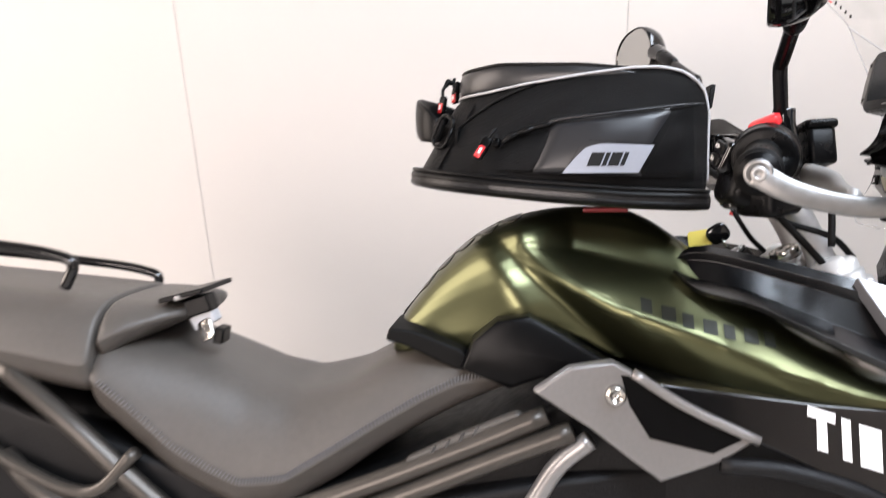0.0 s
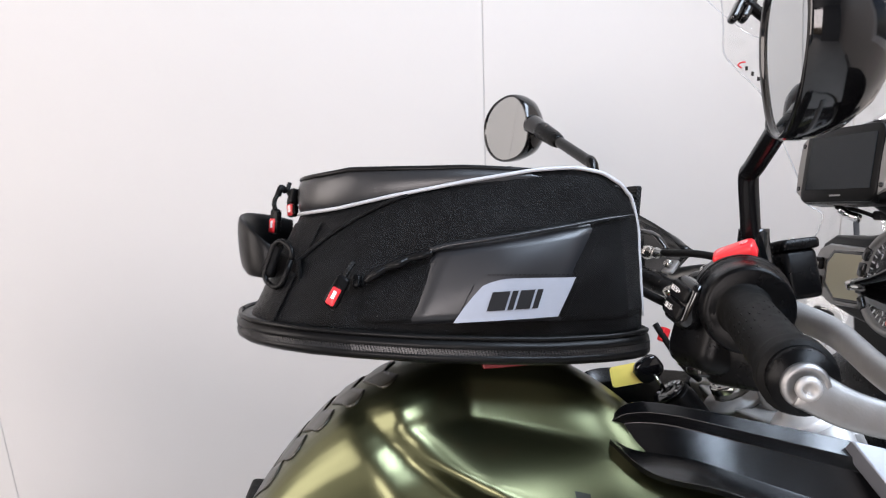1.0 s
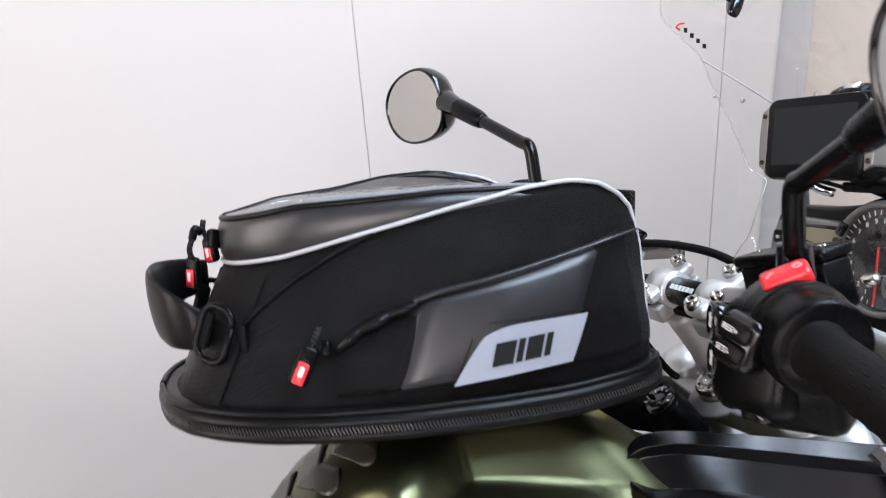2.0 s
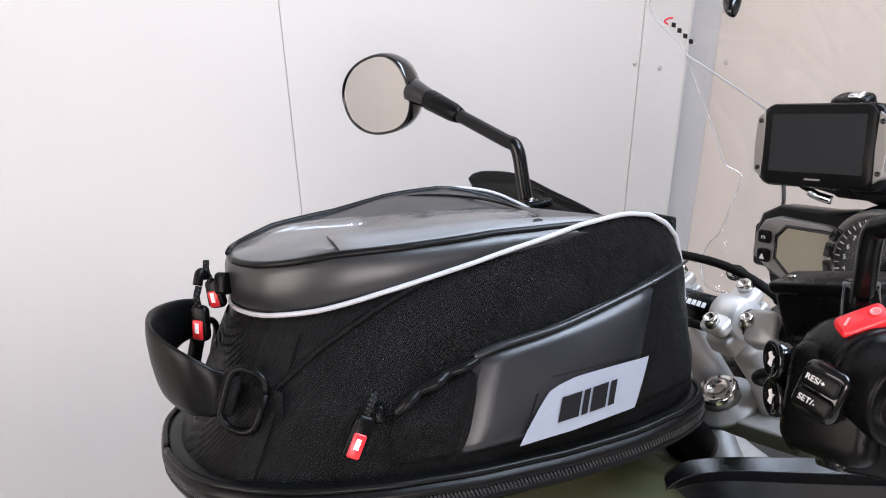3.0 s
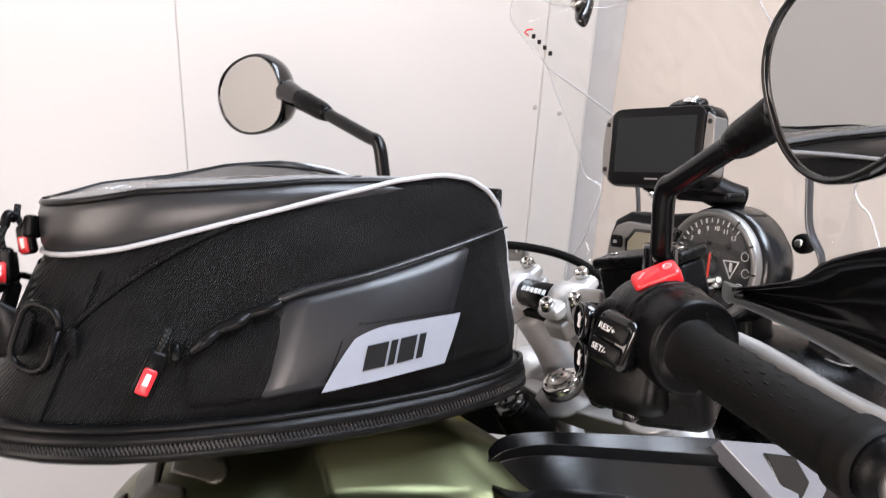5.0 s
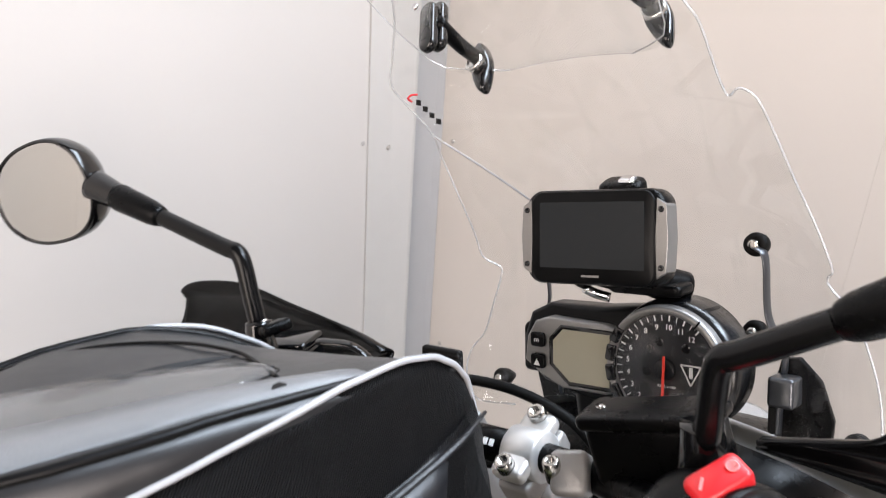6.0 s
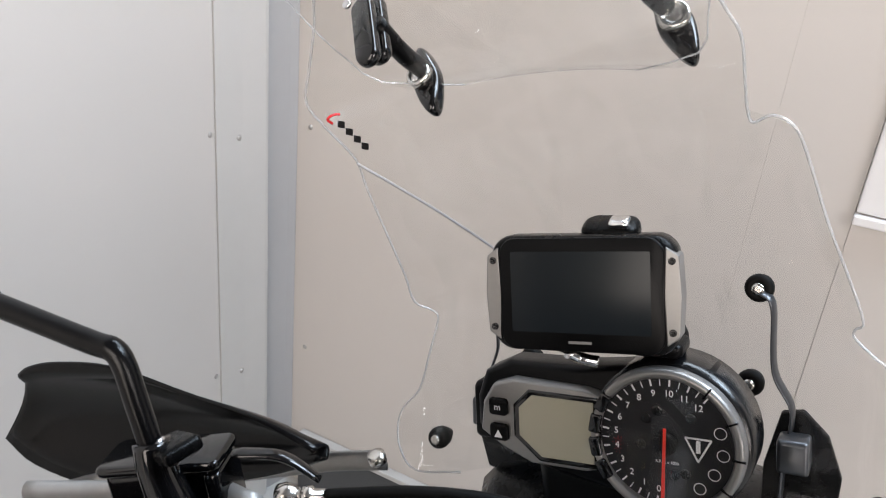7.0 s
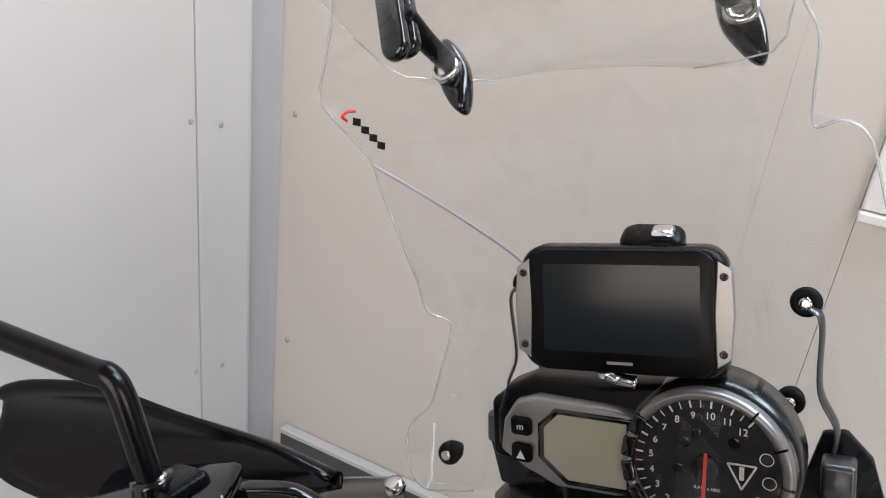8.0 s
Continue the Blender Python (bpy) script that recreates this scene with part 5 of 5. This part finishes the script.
part("mount_arm", tube([(.890, -.012, 1.225), (.905, -.03, 1.206), (.925, -.045, 1.196)], [.018, .016, .014], segs=16), PLASTIC, gps)
part("mount_foot", pillow(rounded(.070, .03, .006), Matrix.Translation((.900, -.024, 1.202)) @ axes((.1, 0, 1)), .010, .003), SATIN, gps)
part("plug", tube([(.852, .012, 1.212), (.858, .006, 1.206), (.862, -.006, 1.202)], .0045, segs=12), CHROME, gps)
part("lead", tube([(.852, .013, 1.213), (.858, .024, 1.214), (.875, .02, 1.21), (.89, 0, 1.20)], .0022, segs=8), RUBBER, gps)

# ---- tank bag, in the bike's axes; its own middle is a little off the bike's ----
BAG_Y = 0.026
bag_mid = lambda x: .026 + .12 * (.45 - x)
SHAPE = ((0, 0), (.003, .12), (.009, .22), (.02, .35), (.05, .52), (.1, .66), (.15, .755), (.2, .82), (.3, .91), (.45, .975), (.62, 1), (.78, .975), (.88, .915), (.94, .84), (.98, .75), (1, .66))
PIPE_Z = ((.28, 1.242), (.33, 1.246), (.38, 1.254), (.45, 1.263), (.51, 1.269), (.545, 1.269), (.570, 1.263), (.587, 1.252), (.597, 1.239), (.603, 1.225))
RIM_Z = ((.22, 1.146), (.30, 1.137), (.40, 1.127), (.50, 1.119), (.61, 1.114))


def bag_half(x, v, grow=0.0):
    """Half width of the bag at x, v: 0 at the rim, 1 at the piping."""
    back, front = .231 + .059 * v - grow, .601 + min(grow, 0) + .3 * max(grow, 0)
    width = .124 - .014 * v - .014 * v ** 3 + grow
    u = min(1.0, max(0.0, (x - back) / (front - back)))
    w = look_up(SHAPE, u)
    return width * (w + (1 - w) * .5 * v * max(0.0, u - .75) * 4), back, front


def bag_ring(v, z_of, grow=0.0, n=34):
    _, back, front = bag_half(.4, v, grow)
    right = []
    for k in range(n + 1):
        x = back + (0.5 - 0.5 * math.cos(math.pi * k / n)) * (front - back)
        right.append((x, bag_half(x, v, grow)[0]))
    return [(x, bag_mid(x) - w, z_of(x)) for x, w in right] + [(x, bag_mid(x) + w * (0.93 + .85 * max(0, .5 - x) - 1.1 * max(0, x - .52)), z_of(x)) for x, w in reversed(right[1:])]


LEFT_RISE = ((.28, -.004), (.40, .001), (.45, .007), (.50, .010), (.53, .003), (.55, -.005), (.57, -.014), (.60, -.024))


def raised(p, v=1.0):
    """The far side of the bag sits a little higher than the near one."""
    x, y, z = p
    u = min(1.0, max(0.0, (y - bag_mid(x)) / .085))
    return (x, y, z + look_up(LEFT_RISE, x) * v * u * u * (3 - 2 * u))


rim = lambda x: look_up(RIM_Z, x)
pipe = lambda x: look_up(PIPE_Z, x)
crease = lambda x, v: .0019 * math.sin(31 * x + 9 * v) * math.sin(math.pi * v) + .0011 * math.sin(74 * x - 21 * v) * math.sin(math.pi * v) + .0007 * math.sin(120 * x + 33 * v) * max(0.0, v - .4)


def wall_point(x, z, s=-1, out=0.0, folds=1.0):
    v = min(1.0, max(0.0, (z - rim(x)) / (pipe(x) - rim(x))))
    return Vector((x, bag_mid(x) + s * (bag_half(x, v)[0] * (1 if s < 0 else 0.93 + .85 * max(0, .5 - x) - 1.1 * max(0, x - .52)) + out + folds * crease(x, v)), z))


bag = thing("tank_bag", (.42, BAG_Y, 1.105), "black nylon tank bag with silver piping and grey pockets", "bag")
levels = []
for v in (0, .08, .16, .25, .34, .43, .52, .61, .70, .79, .88, .95, 1):
    ring = bag_ring(v, lambda x, v=v: rim(x) + (pipe(x) - rim(x)) * v)
    levels.append([(x, y + (crease(x, v) if y > bag_mid(x) else -crease(x, v)) * min(1.0, abs(y - bag_mid(x)) * 20), z) for x, y, z in [raised(p, v) for p in ring]])
levels.append([(x, y, z - .022) for x, y, z in [raised(p) for p in bag_ring(1, pipe, -.012)]])
shell = part("body", loft(levels), NYLON, bag, "black woven nylon shell")
base = part("base", loft([bag_ring(0, lambda x, d=d: rim(x) - d, g) for d, g in ((-.003, -.006), (-.005, .002), (-.003, .008), (.001, .0125), (.005, .0135), (.0065, .0105), (.010, .0105), (.0115, .0135), (.0155, .0130), (.019, .008), (.021, -.01))]), LEATHER, bag, "black padded zip-round base")
zip_line = [Vector(p) for p in bag_ring(0, lambda x: rim(x) - .0083, .0112, 60)]
bm = bmesh.new()
tube([*zip_line, zip_line[0]], .0011, segs=6, smooth_steps=0, bm=bm)
tagged(part("zip_tape", bm, LEATHER, base), kind="stuff")
dense, walkd = [], 0.0
for a, b in zip(zip_line, zip_line[1:] + zip_line[:1]):
    while walkd < (b - a).length:
        dense.append((a.lerp(b, walkd / (b - a).length), (b - a).normalized()))
        walkd += .0027
    walkd -= (b - a).length
bm = bmesh.new()
for p, d in dense:
    box(p, (.0030, .0015, .0056), axes((0, 0, 1), up=d) @ pose(0, 0, 0, 18, 0, 0), bm=bm)
tagged(part("zip_teeth", bm, ZIPMAT, base, "black zip teeth", smooth=False), kind="stuff")
part("rim_piping", tube([*[Vector(p) for p in bag_ring(0, lambda x: rim(x) + .004, .009, 40)], Vector(bag_ring(0, lambda x: rim(x) + .004, .009, 40)[0])], .0024, segs=8, smooth_steps=0), LEATHER, base)

lid_h = lambda x: look_up(((.27, 1.0), (.34, .98), (.42, .62), (.50, .30), (.60, 0.10)), x)
lid_z = lambda x: min(pipe(x), look_up(((.28, 1.242), (.45, 1.259), (.50, 1.260), (.55, 1.256), (.60, 1.245)), x))
lid_rings = []
for g, up in ((-.002, -.002), (.0015, .007), (.0015, .018), (.0, .028), (-.003, .034), (-.006, .0355)):
    lid_rings.append([raised((x, y, lid_z(x) + up * lid_h(x))) for x, y, z in bag_ring(1, pipe, g)])
for g in (-.016, -.03, -.045, -.06, -.075):
    lid_rings.append([raised((x, y, lid_z(x) + .034 * lid_h(x) - .03 * max(0, -g - .01) + .0015 * math.sin(40 * x + 30 * y))) for x, y, z in bag_ring(1, pipe, g)])
lid = part("lid", loft(lid_rings), LIDMAT, bag, "black leatherette lid")
part("lid_binding", tube([*[raised((x, y, lid_z(x) + .035 * lid_h(x))) for x, y, z in bag_ring(1, pipe, -.004, 30)[:-1]]], .0026, segs=8, smooth_steps=0), LEATHER, lid)
def lid_point(x, y, up=.001):
    p = raised((x, y, lid_z(x) + .034 * lid_h(x) - .0008 + up))
    return Vector(p)


# welts on the lid: one round the middle panel, a flat band that crosses it slantwise
part("lid_welt", tube([lid_point(x, y) for x, y in ((.33, .106), (.39, .112), (.43, .108), (.47, .092), (.505, .066), (.522, .036), (.515, 0), (.503, -.034))], .0012, segs=8), LEATHER, lid)
band = []
for k in range(13):
    t = k / 12
    a, b = lid_point(.36 + .166 * t, .026 - .080 * t), lid_point(.35 + .182 * t, -.032 - .042 * t)
    band.append([a - Vector((0, 0, .002)), a.lerp(b, .03) + Vector((0, 0, .0022)), a.lerp(b, .5) + Vector((0, 0, .0034)), a.lerp(b, .97) + Vector((0, 0, .0022)), b - Vector((0, 0, .002))])
part("lid_band", loft(band, closed=False), BANDMAT, lid, "grey padded band", solid=.001)
part("lid_tag", box(lid_point(.488, -.055, .004), (.008, .006, .0012)), INK, lid, bevel=.0003)
win = []
for size in (1.0, .97, .8, .6, .4, .2, .05):
    ring = []
    for k in range(48):
        a = 2 * math.pi * k / 48
        ca, sa = math.cos(a), math.sin(a)
        x = .405 + .110 * size * math.copysign(abs(ca) ** .75, ca)
        y = bag_mid(x) + .002 - .22 * max(0, x - .36) + .064 * size * math.copysign(abs(sa) ** .75, sa) * (1 - 4.2 * max(0, x - .36))
        ring.append(lid_point(x, y, (.0005 if size == 1 else .0030) + .0009 * math.sin(80 * y + 12 * x + 1)))
    win.append(ring)
part("map_window", loft(win), VINYL, lid, "wrinkled clear map window")
part("window_binding", tube([*win[0], win[0][0]], .0012, segs=8, smooth_steps=0), LEATHER, lid)
for s in (-1, 1):
    ring = bag_ring(1, pipe, .0015, 60)
    half = len(ring) // 2
    line = ring[:half + 1] if s < 0 else [ring[0], *reversed(ring[half + 1:])]
    line = [p for p in line if p[0] < .6005]
    foot = [(.603, bag_mid(.603) + s * (.080 if s < 0 else .066), z) for z in (1.13, 1.16, 1.19, 1.212)]
    part("piping", tube([*[raised((x, y, z + .001)) for x, y, z in line[::2]], *reversed(foot)], .0018, segs=10, smooth_steps=3), PIPING, bag, "silver reflective piping")
    part("seam_welt", tube([wall_point(x, z, s, .0012) for x, z in ((.285, 1.195), (.30, 1.208), (.32, 1.222), (.345, 1.236), (.37, 1.247), (.395, 1.255))], .0022, segs=8), NYLON, shell)


    # side pocket: grey panel, reflective patch, zip flap, stitches
    def patch(name, corners, mat, out, parent, n=14, label="", bulge=0.0, folds=1.0):
        """A quad on the side wall between four (x, z) corners: upper left, upper right, lower right, lower left."""
        tl, tr, br, bl = [Vector(c) for c in corners]
        rows = []
        for i in range(n + 1):
            row = []
            for j in range(n + 1):
                p = tl.lerp(tr, j / n).lerp(bl.lerp(br, j / n), i / n)
                o = out + bulge * math.sin(math.pi * i / n) * math.sin(math.pi * j / n)
                row.append(wall_point(p.x, p.y, s, o if 0 < i < n and 0 < j < n else out * .25, folds))
            rows.append(row)
        return part(name, loft(rows, closed=False), mat, parent, label)

    patch("pocket_gusset", ((.352, 1.188), (.598, 1.229), (.600, 1.132), (.345, 1.144)), NYLON, .005, shell, bulge=.003)
    pocket = patch("pocket_panel", ((.412, 1.205), (.562, 1.221), (.519, 1.137), (.380, 1.142)), GREYLEATHER, .008, shell, label="grey leatherette pocket panel", bulge=.004, folds=.25)
    quad = ((.452, 1.1785), (.5325, 1.1745), (.514, 1.1420), (.424, 1.1420))
    tl, tr, br, bl = [Vector(c) for c in quad]
    rows = []
    for i in range(9):
        row = []
        for j in range(13):
            t = j / 12
            a = bl.lerp(tl, min(1.0, i / 8))
            p = bl.lerp(br, t).lerp(tl.lerp(tr, t), i / 8)
            if j < 4:
                p.y -= .006 * (i / 8) ** 2 * (1 - j / 4) ** 2
            row.append(wall_point(p.x, p.y, s, .0128, .25))
        rows.append(row)
    badge = part("reflective_patch", loft(rows, closed=False), REFLECT, pocket, "silver reflective patch")
    for x0, wide in ((.4530, .0155), (.4705, .0050), (.4775, .0125), (.4920, .0050)):
        outline = ((x0, 1.1505), (x0 + wide, 1.1505), (x0 + wide + .0065, 1.1665), (x0 + .0065, 1.1665))
        bm = bmesh.new()
        bm.faces.new([bm.verts.new(wall_point(x, z, s, .0137, .25)) for x, z in outline])
        part("mark_block", bm, INK, badge, smooth=False)
    part("zip_flap", tube([wall_point(x, z, s, .0085) for x, z in ((.594, 1.224), (.562, 1.222), (.52, 1.2175), (.47, 1.2125), (.43, 1.209), (.410, 1.205))], [.0012, .0024, .0026, .0026, .0034, .0036], segs=12, smooth_steps=4, flat=.7), GREYLEATHER, shell, "grey leatherette zip flap")
    part("zip_pucker", tube([wall_point(x, z, s, o) for x, z, o in ((.412, 1.203, .008), (.402, 1.2005, .010), (.391, 1.1985, .009), (.382, 1.195, .011), (.371, 1.192, .009), (.361, 1.187, .010), (.352, 1.181, .008))], [.0038, .0048, .0042, .0060, .0045, .0056, .0036], segs=12, smooth_steps=5, flat=.8), LEATHER, shell, "puckered black zip end")
    bm = bmesh.new()
    for (x0, z0), (x1, z1), n in (((.4105, 1.198), (.381, 1.143), 18), ((.5595, 1.212), (.519, 1.138), 22), ((.456, 1.1815), (.531, 1.1770), 20), ((.444, 1.173), (.428, 1.146), 10)):
        for k in range(n):
            t = (k + .5) / n
            x, z = x0 + (x1 - x0) * t, z0 + (z1 - z0) * t
            d = math.degrees(math.atan2(z1 - z0, x1 - x0))
            box(wall_point(x, z, s, .0122 if n != 18 else .0098, .25), (.0024, .0008, .0007), pose(0, 0, 0, 0, -d, 0), bm=bm)
    tagged(part("stitching", bm, INK, pocket, smooth=False), kind="stuff")


def zip_pull(at, down, facing, length, parent):
    """A moulded black zip pull with a red tab bearing a small white mark."""
    d, fdir = Vector(down).normalized(), Vector(facing).normalized()
    m = Matrix.Translation(at) @ axes(fdir, up=-d)
    pull = part("zip_pull", pillow([(x * (1 + .16 * (-y / length)), y) for x, y in rounded(.0135, length, .004)], m, .0065, .0022), SATIN, parent)
    tab = part("red_tab", pillow(rounded(.0085, length * .55, .0015), m @ Matrix.Translation((0, -length * .17, .0030)), .003, .0008), RED, pull, "red rubber tab")
    part("mark", plate([(-.0016, -.0036), (.0016, -.0036), (.0016, .0036), (-.0016, .0036)], m @ Matrix.Translation((0, -length * .12, .0046)), .0004), WHITE, tab, smooth=False)
    top = Vector(at) - d * length * .5
    part("cord", tube([top + d * .004, top - d * .006 + fdir * .003, top - d * .014], .0024, segs=8), WEBBING, pull)
    return pull


zip_pull((.326, -.075, 1.174), (-.55, -.1, -.82), (-.25, -.95, .12), .030, shell)
part("slider", pillow(rounded(.008, .012, .003), Matrix.Translation((.344, -.068, 1.181)) @ axes((-.3, -.9, .3)), .008, .002), SATIN, shell)
zip_pull((.264, .046, 1.238), (-.15, .05, -.98), (-.75, -.65, .1), .026, shell)
zip_pull((.281, .062, 1.252), (.05, -.1, -.99), (-.75, -.65, .1), .022, shell)
part("slider", pillow(rounded(.010, .016, .003), Matrix.Translation((.285, .045, 1.262)) @ axes((-.8, -.5, .3)), .010, .002), SATIN, shell)
part("slider", tube([(.276, .055, 1.268), (.272, .052, 1.272), (.268, .050, 1.264)], .0035, segs=8), SATIN, shell)
# carrying handle across the tail of the bag, with its rings
handle_line = ((.268, .000, 1.198), (.254, .003, 1.202), (.240, .016, 1.210), (.230, .044, 1.220), (.235, .074, 1.225), (.252, .098, 1.227), (.274, .112, 1.224))
part("handle", tube(handle_line, [.014, .018, .024, .026, .024, .018, .014], segs=16, smooth_steps=5, flat=.17, tall=True), LEATHER, bag, "black padded carrying handle")
part("handle_strap", tube(((.292, -.034, 1.190), (.280, -.016, 1.193), (.268, .000, 1.197), (.254, .008, 1.200)), .012, segs=12, smooth_steps=3, flat=.10, tall=True), NYLON, bag)
for c, n in (((.275, -.012, 1.197), (-.62, -.76, .15)), ((.275, .108, 1.197), (-.62, .76, .15))):
    m = Matrix.Translation(c) @ axes(n) @ pose(0, 0, 0, 0, 0, -24 if n[1] < 0 else 24)
    dee = [Vector((x, y)) for x, y in rounded(.028, .043, .011, 5)]
    part("ring", tube([m @ Vector((p.x * (1 if p.x * n[1] < 0 else .92), p.y, .0075)) for p in (*dee, dee[0])], .0027, segs=10, smooth_steps=1), SATIN, bag, "black plastic ring")
    bar = -1 if n[1] < 0 else 1
    part("ring_webbing", pillow(rounded(.013, .031, .003), m @ Matrix.Translation((bar * .0110, 0, .0055)), .0055, .002), NYLON, bag)
tail = []
for i in range(7):
    z = 1.145 + (1.235 - 1.145) * i / 6
    v = (z - rim(.26)) / (pipe(.30) - rim(.26))
    row = []
    for j in range(13):
        a = (j - 6) / 6
        x = bag_half(.4, v)[1] + .030 * abs(a) ** 1.8 + .001
        row.append((x - .0015, bag_mid(x) + math.copysign(bag_half(x, v)[0] + .001, a) if abs(a) > .01 else bag_mid(x), z))
    tail.append(row)
part("tail_patch", loft(tail, closed=False), NYLON, shell)
part("front_loop", box((.609, -.045, 1.235), (.006, .03, .03), pose(0, 0, 0, 0, 8, 0)), WEBBING, bag, bevel=.002)
